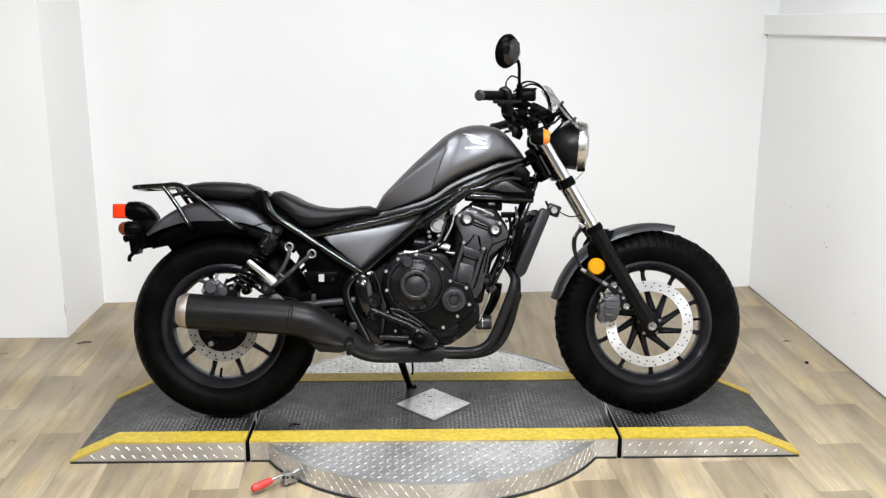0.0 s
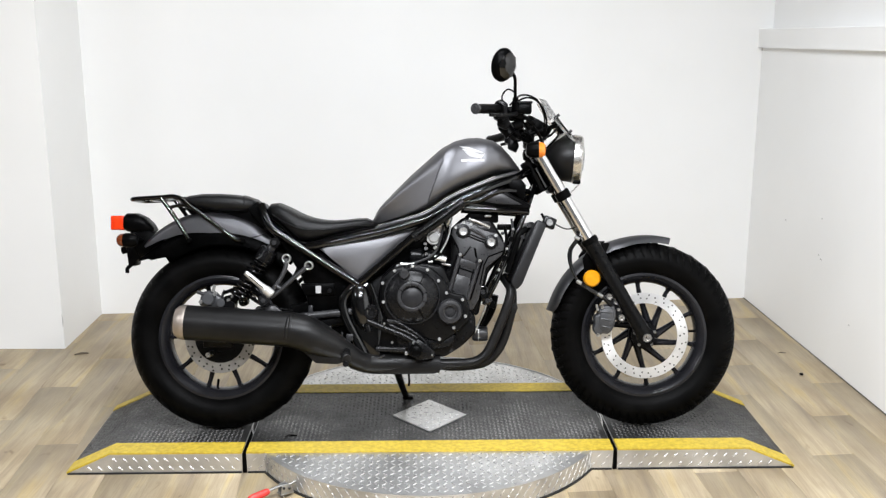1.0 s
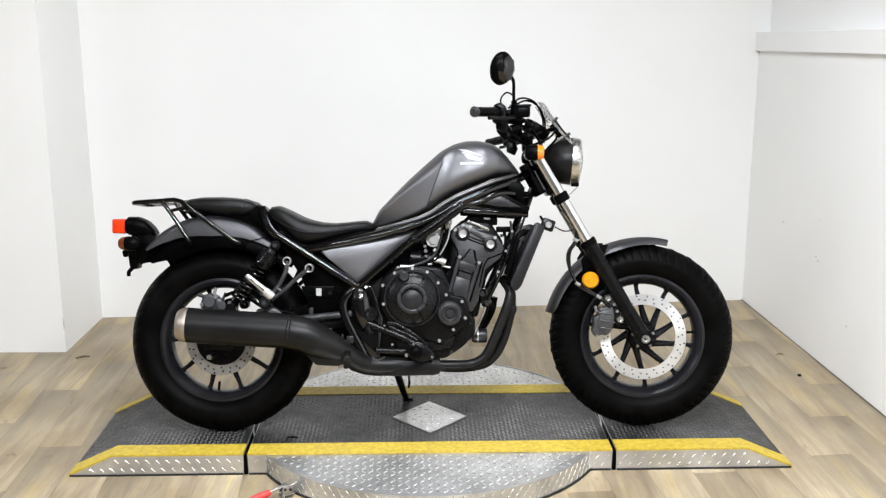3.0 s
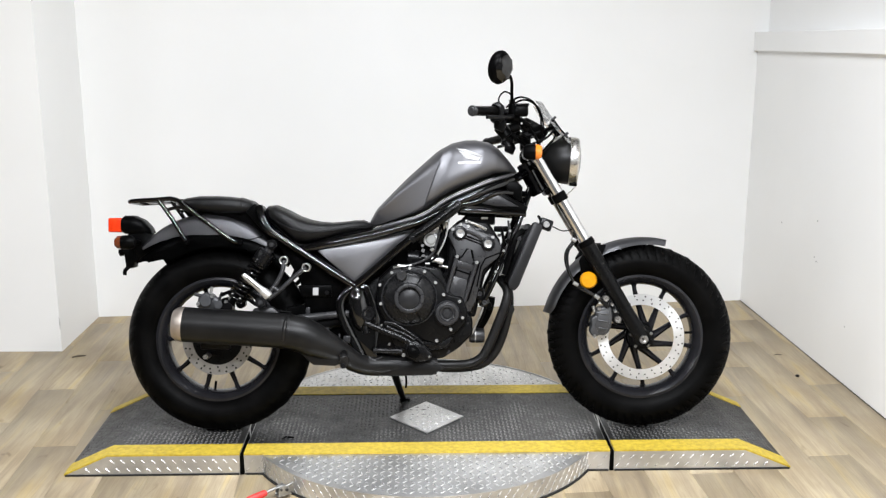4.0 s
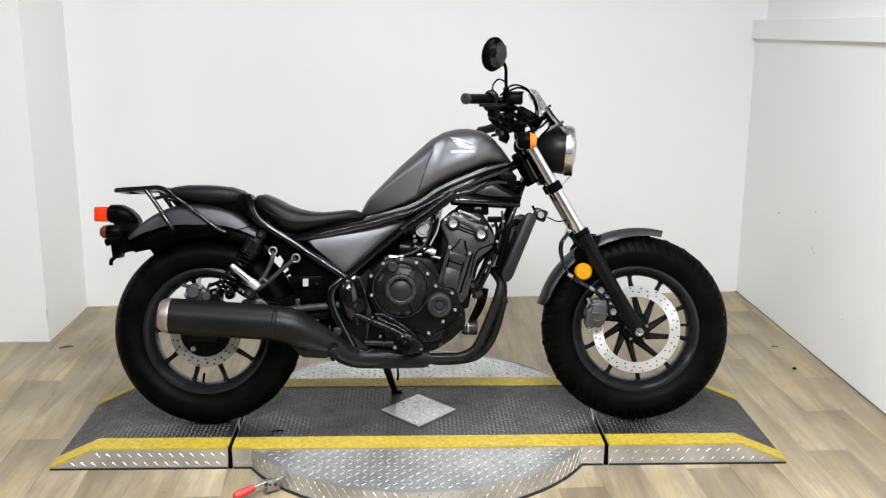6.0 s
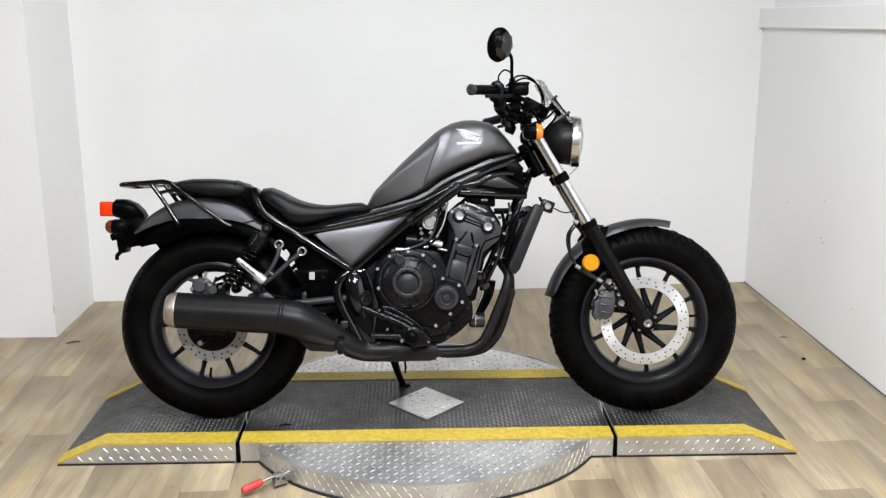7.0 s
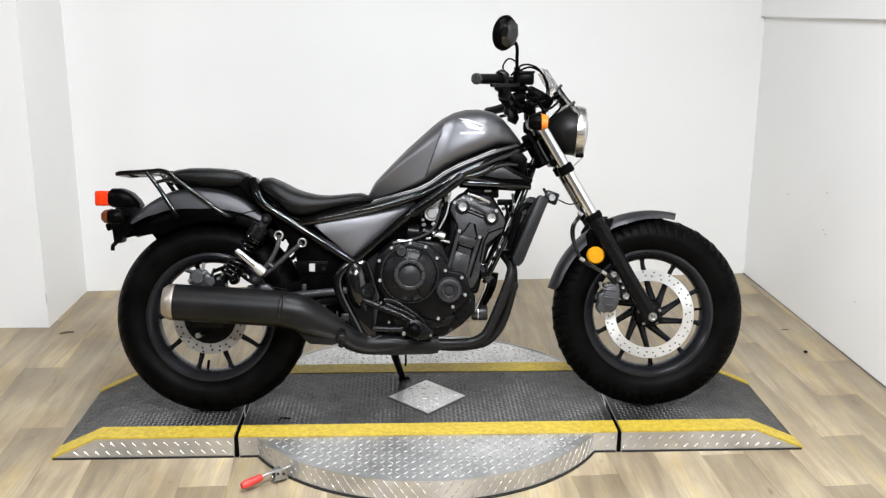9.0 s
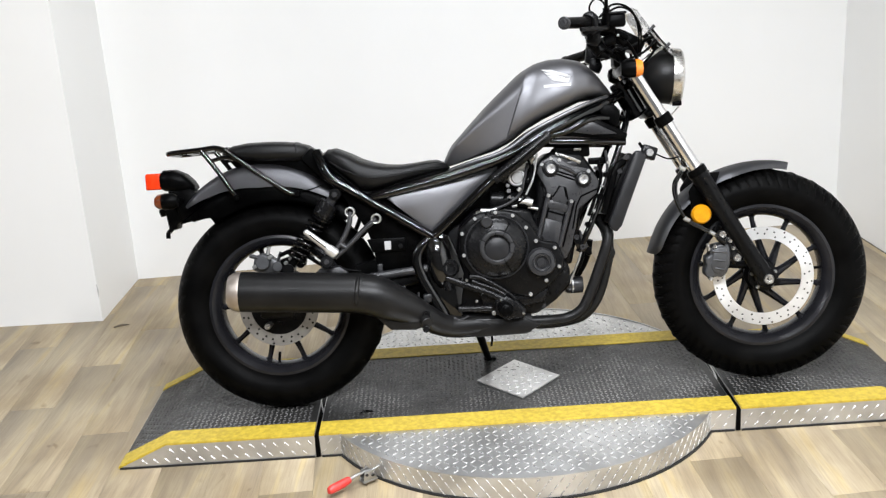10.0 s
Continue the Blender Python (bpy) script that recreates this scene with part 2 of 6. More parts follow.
def lathe(profile, n=48, axis="y", closed=False):
    """Turn a profile of (radius, along) round an axis through the origin."""
    bm = bmesh.new()
    rings = []
    for r, a in profile:
        ring = []
        for i in range(n):
            t = 2 * math.pi * i / n
            c, s = r * math.cos(t), r * math.sin(t)
            ring.append(bm.verts.new({"y": (c, a, s), "x": (a, c, s), "z": (c, s, a)}[axis]))
        rings.append(ring)
    pairs = list(zip(rings, rings[1:])) + ([(rings[-1], rings[0])] if closed else [])
    for p, q in pairs:
        for i in range(n):
            bm.faces.new((p[i], p[(i + 1) % n], q[(i + 1) % n], q[i]))
    if not closed:
        for ring in (rings[0], rings[-1]):
            bm.faces.new(ring)
    return bm


def cyl(p, q, r, n=16, r2=None, bevel=0.0):
    """A rod from p to q with slightly broken edges."""
    p, q = Vector(p), Vector(q)
    L = (q - p).length
    r2 = r if r2 is None else r2
    e = min(bevel or 0.12 * min(r, r2), 0.3 * L)
    bm = lathe([(max(r - e, 1e-4), 0), (r, e), (r2, L - e), (max(r2 - e, 1e-4), L)], n, "z")
    bm.transform(Matrix.Translation(p) @ (q - p).to_track_quat("Z", "Y").to_matrix().to_4x4())
    return bm


def smooth_path(pts, steps=8):
    """Catmull-Rom through the points."""
    P = [Vector(p) for p in pts]
    P = [2 * P[0] - P[1]] + P + [2 * P[-1] - P[-2]]
    out = []
    for i in range(1, len(P) - 2):
        a, b, c, d = P[i - 1:i + 3]
        for k in range(steps):
            t = k / steps
            out.append(0.5 * (2 * b + (c - a) * t + (2 * a - 5 * b + 4 * c - d) * t * t + (3 * b - a - 3 * c + d) * t ** 3))
    return out + [P[-2]]


def tube(pts, r, n=12, smooth=True, steps=8, flat=1.0):
    """A round or oval tube along a path; r is one radius or one for each point given."""
    path = smooth_path(pts, steps) if smooth else [Vector(p) for p in pts]
    m = len(path)
    if isinstance(r, (int, float)):
        rad = [r] * m
    else:
        rad = [float(v) for v in np.interp(np.linspace(0, len(r) - 1, m), range(len(r)), r)]
    bm = bmesh.new()
    rings = []
    side = None
    for i, p in enumerate(path):
        d = (path[min(i + 1, m - 1)] - path[max(i - 1, 0)]).normalized()
        if side is None:
            side = d.cross(Vector((0, 1, 0)) if abs(d.y) < 0.9 else Vector((1, 0, 0))).normalized()
        side = (side - d * side.dot(d)).normalized()
        up = d.cross(side)
        rings.append([bm.verts.new(p + rad[i] * (math.cos(t) * side + flat * math.sin(t) * up)) for t in (2 * math.pi * k / n for k in range(n))])
    for a, b in zip(rings, rings[1:]):
        for i in range(n):
            bm.faces.new((a[i], a[(i + 1) % n], b[(i + 1) % n], b[i]))
    bm.faces.new(rings[0])
    bm.faces.new(rings[-1])
    return bm


def loft(stations, n=28, power=0.75):
    """Cross-sections along x: (x, top, bottom, half width, y middle) with rounded ends."""
    bm = bmesh.new()
    rings = []
    for st in stations:
        x, top, bot, hw = st[:4]
        zc, hz = (top + bot) / 2, (top - bot) / 2
        ring = []
        for k in range(n):
            t = 2 * math.pi * k / n
            c, s = math.cos(t), math.sin(t)
            ring.append(bm.verts.new((x, hw * math.copysign(abs(c) ** power, c), zc + hz * math.copysign(abs(s) ** power, s))))
        rings.append(ring)
    for a, b in zip(rings, rings[1:]):
        for i in range(n):
            bm.faces.new((a[i], a[(i + 1) % n], b[(i + 1) % n], b[i]))
    bm.faces.new(rings[0])
    bm.faces.new(rings[-1])
    return bm


def curve_at(keys, x):
    """Smooth value at x from a short table of (x, value)."""
    xs, vs = [k[0] for k in keys], [k[1] for k in keys]
    return float(np.interp(x, xs, vs))


def thing(name, m, label, category, group="", kind=""):
    e = new(name)
    e.empty_display_size = 0.1
    e.matrix_world = m
    return tagged(e, label, category, group, kind)


def lug(bm, m, length=0.023, width=0.0046, h=0.0017):
    """One raised tread bar: a low pointed ridge."""
    a, b = length / 2, width / 2
    base = [(-a, 0), (-a * 0.5, -b), (a * 0.5, -b), (a, 0), (a * 0.5, b), (-a * 0.5, b)]
    vs = [bm.verts.new(m @ Vector((x, y, 0))) for x, y in base]
    top = [bm.verts.new(m @ Vector((x * 0.66, y * 0.25, h))) for x, y in base]
    for i in range(6):
        j = (i + 1) % 6
        bm.faces.new((vs[i], vs[j], top[j], top[i]))
    bm.faces.new(top)


# ---- room ----
YAW_WALL = 4.6
R_back = pose(-0.945, 1.563, 0, 0, 0, YAW_WALL)
LEN_BACK = 3.384


def wall(name, m, x0, x1, y0, y1, z0, z1, label, mat=WALL):
    bm = box(x0, x1, y0, y1, z0, z1)
    ob = part(name, bm, mat, sharp=30)
    ob.matrix_world = m
    return tagged(ob, label, "wall", kind="structure")


CEIL_Z = 3.0
wall("wall_north", R_back, -0.6, LEN_BACK + 0.3, 0.0, 0.12, 0.0, CEIL_Z, "smooth white painted back wall")
R_right = pose(2.427, 1.838, 0, 0, 0, 2.1)
wall("wall_east", R_right, 0.0, 0.14, -7.3, 0.1, 0.0, 1.385, "smooth white painted side wall with scuffs")
wall("wall_east_upper", R_right, 0.05, 0.14, -7.3, 0.1, 1.385, CEIL_Z, "white painted wall above the ledge, set back")
wall("wall_west_return", pose(-0.948, 1.02, 0, 0, 0, 0.3), -0.12, 0.0, 0.1, 0.62, 0.0, CEIL_Z, "white painted return of the partition")
wall("wall_west", pose(-0.948, 1.02, 0), -4.6, 0.0005, 0.0, 0.12, 0.0, CEIL_Z, "smooth white painted partition wall")
# unseen walls and ceiling, kept dark to cut fill and reflections
wall("wall_far_west", pose(-5.5, 1.2, 0), -0.12, 0.0, -6.7, 0.2, 0.0, CEIL_Z, "unseen side wall, dark grey to cut fill light", FARWALL)
wall("wall_south", pose(0, -5.4, 0), -5.6, 3.2, -0.12, 0.0, 0.0, CEIL_Z, "unseen wall, dark grey to cut fill light", FARWALL)
ob = part("ceiling", box(-5.7, 3.4, -5.6, 2.4, CEIL_Z, CEIL_Z + 0.1), CEIL)
tagged(ob, "unseen ceiling, dark grey to cut fill light", "ceiling", kind="structure")

# ledge board along the right wall, with a shadow line under it
led = part("trim", prism([(-0.022, 1.345), (0.05, 1.345), (0.05, 1.440), (-0.019, 1.440), (-0.022, 1.437)], -7.2, -0.002), WALL, None, "", Matrix(((1, 0, 0, 0), (0, 1, 0, 0), (0, -0.0262, 1, -0.014), (0, 0, 0, 1))))
led.matrix_world = R_right
tagged(led, "white painted ledge board along the wall", "trim", kind="structure")

# floor: a base slab with single planks on it
slab = part("floor", box(-5.7, 3.4, -5.6, 2.4, -0.1, -0.006), GAP)
tagged(slab, "grey and tan wood-look vinyl plank floor", "floor", kind="structure")

# ---- display platform ----
H = 0.075
DX, DY = 0.72, 0.062
platform_m = pose(DX, DY, 0, 0, 0, 0.75)
turntable = thing("turntable", platform_m, "round aluminium diamond-plate turntable with a black tread deck on the floor", "turntable")
RT, HW = 0.634, 0.316
X0, X1 = -0.612, 0.624

disc = lathe([(RT - 0.012, 0.006), (RT - 0.001, 0.007), (RT, H - 0.008), (RT - 0.002, H - 0.006), (RT - 0.03, H - 0.0055), (0.03, H - 0.0055)], 96, "z")
disc_ob = part("disc", disc, ALU, turntable, "round aluminium diamond-plate disc")
part("seal", lathe([(RT - 0.02, 0.0), (RT + 0.004, 0.0), (RT + 0.004, 0.006), (RT - 0.02, 0.006)], 96, "z", closed=True), GAP, turntable, "black rubber edging")
rim = lathe([(RT - 0.004, H - 0.0065), (RT + 0.001, H - 0.0065), (RT + 0.001, H - 0.003), (RT - 0.004, H - 0.003)], 96, "z", closed=True)
part("edge_bead", rim, ALU, disc_ob, "bright worn edge")


def lug_field(x0, x1, y0, y1, keep, place, pitch=0.0255, size=(0.023, 0.0046, 0.0017)):
    bm = bmesh.new()
    nx, ny = int((x1 - x0) / pitch), int((y1 - y0) / pitch)
    for i in range(nx):
        for j in range(ny):
            x, y = x0 + (i + 0.5) * pitch, y0 + (j + 0.5) * pitch
            if keep(x, y):
                lug(bm, place(x, y) @ pose(0, 0, 0, 0, 0, 45 if (i + j) % 2 else -45), *size)
    return bm


def inside_disc(x, y):
    return x * x + y * y < (RT - 0.02) ** 2 and abs(y) > HW + 0.012


part("tread", lug_field(-RT, RT, -RT, RT, inside_disc, lambda x, y: Matrix.Translation((x, y, H - 0.0056)), 0.0240, (0.0240, 0.0050, 0.0020)), BRIGHTBAR, disc_ob, kind="stuff")


def skirt_place(x, y):
    a = x / RT
    return Matrix.Rotation(a, 4, "Z") @ Matrix.Translation((0, -RT + 0.0002, y)) @ Matrix.Rotation(math.pi / 2, 4, "X")


# each half gets only the bar slant that catches the light
skirt = bmesh.new()
for i in range(-46, 47):
    for j in range(3):
        if (i + j) % 2 == 0 and abs(i * 0.0165 / RT) < 1.12:
            lug(skirt, skirt_place(i * 0.0165, 0.016 + 0.021 * j) @ pose(0, 0, 0, 0, 0, -52 if i < 0 else 52), 0.024, 0.0040, 0.0014)
part("skirt_tread", skirt, BRIGHTBAR, disc_ob, kind="stuff")


def deck(parent, x0, x1, toe0=None, toe1=None, far=0.300, band=0.083):
    """A deck section: body, tread, two yellow stripes; toe: where its end ramps down to the floor."""
    def prof(lift, inset=0.0):
        pts = []
        if toe0 is None:
            pts += [(x0 + inset, lift)]
        else:
            pts += [(toe0 + inset, 0.008 + lift - H), (x0, lift)]
        if toe1 is None:
            pts += [(x1 - inset, lift)]
        else:
            pts += [(x1, lift), (toe1 - inset, 0.008 + lift - H)]
        return [(x, H + z) for x, z in pts]

    def slab_of(y0, y1, z_hi, z_lo, mat, name, label, inset=0.0):
        hi, lo = prof(z_hi, inset), prof(z_lo, inset)
        return part(name, prism(hi + lo[::-1], y0, y1), mat, parent, label)

    top = prof(-0.004)
    a, b = top[0][0], top[-1][0]
    body = part("body", prism([(a + 0.002, 0.001)] + top + [(b - 0.002, 0.001)], -HW, far), ALU, parent, "aluminium diamond-plate side and body")
    slab_of(-HW + 0.002, far - 0.002, -0.0005, -0.0038, BLACKPLATE, "tread_plate", "black non-slip tread plate", 0.003)
    for lo, hi in ((-HW - 0.0015, -HW + 0.078), (far - band, far + 0.0015)):
        slab_of(lo, hi, 0.0022, -0.0045, YELLOW, "safety_stripe", "worn yellow safety stripe", 0.001)
    part("seal", box(a + 0.004, b - 0.004, -HW - 0.003, far + 0.003, 0.0, 0.0062), GAP, parent, "black rubber edging")
    # raised bars on the black plate
    lo, hi = min(a, b), max(a, b)

    def z_at(x):
        return curve_at(sorted(top), x)

    def place(x, y):
        slope = math.atan2(z_at(x + 0.005) - z_at(x - 0.005), 0.01)
        return Matrix.Translation((x, y, z_at(x) + 0.0034)) @ Matrix.Rotation(-slope, 4, "Y")

    def keep(x, y):
        if lo + 0.02 > x or x > hi - 0.02:
            return False
        return not (toe0 is None and toe1 is None and abs(x - 0.006) / 0.152 + abs(y + 0.016) / 0.166 < 1)
    part("tread", lug_field(lo, hi, -HW + 0.082, far - band - 0.004, keep, place, 0.0150, (0.0140, 0.0040, 0.0017)), TREADTOP, parent, kind="stuff")
    # bars on the bright side
    bars = bmesh.new()
    slant = -45 if toe0 is not None else 45
    n = int((hi - lo) / 0.034)
    for s in (-1, 1):
        side_y = HW + 0.0001 if s < 0 else far + 0.0001
        for i in range(n):
            for j in range(2):
                x, z = lo + (i + 0.35 + 0.5 * j) * 0.034, 0.020 + 0.030 * j
                if z_at(x - 0.012) > z + 0.013 and z_at(x + 0.012) > z + 0.013 and not (toe0 is None and toe1 is None and abs(x) < 0.545):
                    lug(bars, Matrix.Translation((x, s * side_y, z)) @ Matrix.Rotation(s * -math.pi / 2, 4, "X") @ pose(0, 0, 0, 0, 0, -s * slant), 0.021, 0.0036, 0.0013)
    if bars.verts:
        part("side_tread", bars, BRIGHTBAR, body, kind="stuff")
    else:
        bars.free()
    return body


deck(turntable, X0, X1)
# black strips stand in for the shade in the open joints
for xs in (X0 - 0.0065, X1 + 0.0065):
    part("seam_strip", box(xs - 0.0062, xs + 0.0062, -HW - 0.0025, 0.262, 0.002, H - 0.0045), PLASTIC, turntable, "black strip for the shade in the joint gap")
DIA, DIB = 0.135, 0.148
DCX, DCY = 0.006, -0.016
dia = prism([(-DIA, 0), (0, -DIB), (DIA, 0), (0, DIB)], 0, 0.0035)
dia.transform(Matrix.Translation((DCX, DCY, H - 0.0005)) @ Matrix.Rotation(-math.pi / 2, 4, "X") @ Matrix.Translation((0, -0.0035, 0)))
dia_ob = part("centre_plate", dia, ALU, turntable, "bare aluminium diamond-shaped centre plate")
dl = lug_field(-DIA, DIA, -DIB, DIB, lambda x, y: abs(x) / DIA + abs(y) / DIB < 0.87, lambda x, y: Matrix.Translation((DCX + x, DCY + y, H + 0.003)) @ pose(0, 0, 0, 0, 0, 45), 0.0225, (0.020, 0.0038, 0.0014))
part("centre_tread", dl, BRIGHTBAR, dia_ob, kind="stuff")

for x0, x1, t0, t1 in ((-1.065, X0 - 0.013, -1.214, None), (X1 + 0.013, 1.085, None, 1.246)):
    ramp = thing("ramp", platform_m, "black tread ramp with yellow stripes and aluminium sides", "ramp", "ramps at the turntable")
    deck(ramp, x0, x1, t0, t1, 0.264, 0.047)

# scraped marks on the black deck
for k in range(4):
    x, y = -0.480 + 0.012 * math.cos(2.3 * k), -0.186 + 0.010 * math.sin(3.1 * k)
    a = 0.9 * k
    mark = tube([(x - 0.016 * math.cos(a), y - 0.016 * math.sin(a), H + 0.0012), (x, y, H + 0.0016), (x + 0.012 * math.cos(a), y + 0.012 * math.sin(a), H + 0.0012)], [0.0008, 0.0026, 0.0008], 6, flat=0.4)
    part("scrape", mark, PLASTIC, turntable, "dark scrape on the deck")

# toggle clamp at the foot of the turntable
clamp = thing("toggle_clamp", pose(0.282, -0.418, 0, 0, 0, 36), "steel toggle clamp with a red grip on the turntable edge", "clamp")
part("base", box(-0.044, 0.004, -0.014, 0.014, 0.012, 0.016, 0.0015), ZINC, clamp)
for cy in (-0.012, 0.0085):
    part("bracket", prism([(-0.042, 0.016), (-0.038, 0.044), (-0.015, 0.048), (-0.002, 0.028), (0.002, 0.016)], cy, cy + 0.0035, 0.001), ZINC, clamp)
part("lever", tube([(-0.01, 0, 0.040), (-0.05, 0, 0.040), (-0.09, 0, 0.034)], 0.0048, 10), ZINC, clamp)
part("grip", tube([(-0.078, 0, 0.036), (-0.083, 0, 0.035), (-0.105, 0, 0.031), (-0.135, 0, 0.028), (-0.147, 0, 0.026), (-0.150, 0, 0.026)], [0.007, 0.0105, 0.0125, 0.0125, 0.010, 0.004], 14), RED, clamp, "red rubber grip")
for q in ((-0.032, 0.036), (-0.013, 0.030)):
    part("pivot_bolt", cyl((q[0], -0.016, q[1]), (q[0], 0.016, q[1]), 0.0045, 10), ENGINEGREY, clamp)
part("hook", tube([(-0.01, 0, 0.036), (0.022, 0, 0.042), (0.038, 0, 0.041)], 0.004, 10), ZINC, clamp)

# ---- motorcycle ----
bike = thing("motorcycle", pose(0.0, -0.058, H, 0, 0, 0.4) @ pose(0, 0, 0, -13.0), "grey and black bobber motorcycle leaning on its side stand", "motorcycle")
# steered parts turn round the steering axis
_ax = Vector((-math.sin(radians(29)), 0, math.cos(radians(29))))
_foot = Vector((1.598, 0, 0))
S = Matrix.Translation(_foot) @ Matrix.Rotation(radians(-4.5), 4, _ax) @ Matrix.Translation(-_foot)
RW, FW = Vector((0.0, 0, 0.325)), Vector((1.484, 0, 0.329))


def tyre_mesh(r, w, rim_r, grooves, cut=2, depth=0.007):
    """A tyre with tread bars cut across its crown and shoulders."""
    per = 8
    n = grooves * per
    wall = r - rim_r
    half = [(0.0, 0.0), (0.003, 0.20), (0.009, 0.42), (0.012, 0.50), (0.022, 0.70), (0.032, 0.83), (0.038, 0.885), (0.45 * wall, 0.96), (0.56 * wall, 1.0), (0.60 * wall, 0.985), (0.66 * wall, 0.985), (0.8 * wall, 0.90), (0.92 * wall, 0.78), (0.97 * wall, 0.70)]
    prof = [(r - d, -0.5 * w * f) for d, f in half[:0:-1]] + [(r - d, 0.5 * w * f) for d, f in half]
    bm = bmesh.new()
    rings = []
    for i in range(n):
        ring = []
        for rr, y in prof:
            f = abs(y) / (0.5 * w)
            q = rr
            lag = int(round(9.0 * f)) + (4 if y > 0 else 0)
            if 0.40 < f < 0.97 and rr > r - 0.046 and (i + lag) % per < cut:
                q = rr - depth
            if f < 0.1 and (i // 4) % 4 < 3:
                q = rr - 0.004
            t = 2 * math.pi * i / n
            ring.append(bm.verts.new((q * math.cos(t), y, q * math.sin(t))))
        rings.append(ring)
    for i in range(n):
        a, b2 = rings[i], rings[(i + 1) % n]
        for k in range(len(prof) - 1):
            bm.faces.new((a[k], a[k + 1], b2[k + 1], b2[k]))
    return bm


def wheel(name, centre, r, w, rim_r, open_r, turn, M, swirl, spin, cut, depth):
    T = (M @ Matrix.Translation(centre))
    hw = 0.5 * w * 0.74
    rim_m = lathe([(open_r, -0.012), (open_r + 0.006, -hw + 0.018), (rim_r - 0.012, -hw + 0.006), (rim_r - 0.004, -hw), (rim_r + 0.006, -hw + 0.002), (rim_r + 0.004, -hw + 0.010), (rim_r - 0.006, -hw + 0.016),
                   (rim_r - 0.006, hw - 0.016), (rim_r + 0.004, hw - 0.010), (rim_r + 0.006, hw - 0.002), (rim_r - 0.004, hw), (rim_r - 0.012, hw - 0.006), (open_r + 0.006, hw - 0.018), (open_r, 0.012)], 72, "y", closed=True)
    wh = part(name, rim_m, RIM, bike, "matte black cast alloy rim", T)
    part("tyre", tyre_mesh(r, w, rim_r, 60 if cut > 1 else 34, cut, depth), RUBBER, wh, "black treaded rubber tyre", T, 30)
    part("hub", lathe([(0.02, -0.075), (0.032, -0.074), (0.036, -0.04), (0.05, -0.025), (0.05, 0.025), (0.036, 0.04), (0.032, 0.074), (0.02, 0.075)], 32, "y"), MATTEBLACK, wh, "", T)
    for i in range(10):
        a = 2 * math.pi * (i + spin) / 10
        lift = Vector((0, -0.006 + 0.012 * (i % 2), 0))
        h0 = Vector((0.040 * math.cos(a + swirl), 0, 0.040 * math.sin(a + swirl)))
        h1 = Vector(((open_r - 0.022) * math.cos(a), 0, (open_r - 0.022) * math.sin(a)))
        rim_end = Vector(((open_r + 0.006) * math.cos(a), 0, (open_r + 0.006) * math.sin(a)))
        pts = [h0.lerp(h1, f) + lift for f in (0.0, 0.3, 0.6, 0.9)] + [h1.lerp(rim_end, f) + lift for f in (0.15, 0.6, 1.0)]
        part("spoke", tube(pts, [0.0150, 0.0120, 0.0100, 0.0085, 0.0075, 0.0080, 0.0170], 10, flat=1.3, steps=4), RIM, wh, "", T)
    part("valve", cyl((open_r * math.cos(turn), 0, open_r * math.sin(turn)), ((open_r - 0.028) * math.cos(turn), 0, (open_r - 0.028) * math.sin(turn)), 0.0045, 10), PLASTIC, wh, "", T)
    return wh, T


front, FT = wheel("front_wheel", FW, 0.326, 0.134, 0.214, 0.183, 0.05, S, -0.62, 0.65, 2, 0.007)
rear, RT_ = wheel("rear_wheel", RW, 0.326, 0.152, 0.212, 0.181, -1.70, Matrix.Identity(4), -0.3, 0.012, 1, 0.0055)


def brake_disc(wh, T, y, r0, r1, holes, inner_r, mat, bolts=5, bore=0.0028):
    d = part("brake_disc", lathe([(r0, y - 0.0022), (r1 - 0.001, y - 0.0022), (r1, y - 0.0012), (r1, y + 0.0012), (r1 - 0.001, y + 0.0022), (r0, y + 0.0022)], 96, "y", closed=True), mat, wh, "drilled steel brake disc", T)
    dots = bmesh.new()
    for i in range(holes):
        a = 2 * math.pi * i / holes
        for k, f in enumerate(((0.24, 0.62), (0.78, 0.42), (0.5, 0.84))[i % 3]):
            rr = r0 + (r1 - r0) * f
            aa = a + 0.05 * k
            add(dots, cyl((rr * math.cos(aa), y - 0.0027, rr * math.sin(aa)), (rr * math.cos(aa), y + 0.0027, rr * math.sin(aa)), bore, 8))
    # dark plugs stand for the shade inside the drilled holes
    part("drilling", dots, PLASTIC, wh, "", T, kind="stuff")
    part("disc_carrier", lathe([(0.03, y - 0.004), (inner_r, y - 0.003), (inner_r, y + 0.003), (0.03, y + 0.004)], 40, "y", closed=True), MATTEBLACK, wh, "", T)
    for i in range(bolts):
        a = 2 * math.pi * (i + 0.3) / 5
        c = Vector((inner_r * 0.82 * math.cos(a), y, inner_r * 0.82 * math.sin(a)))
        part("disc_bolt", cyl(c + Vector((0, -0.012, 0)), c, 0.0055, 8), ZINC, wh, "", T)


brake_disc(front, FT, -0.062, 0.114, 0.151, 30, 0.045, DISCSTEEL)
brake_disc(rear, RT_, -0.066, 0.086, 0.122, 24, 0.087, DULLSTEEL, 0, 0.0034)


# ---- fork, front fender, brake ----
def fork_pt(z):
    """Middle line of the fork leg at a height."""
    return Vector((1.481 - (z - 0.331) * 0.583, 0, z))


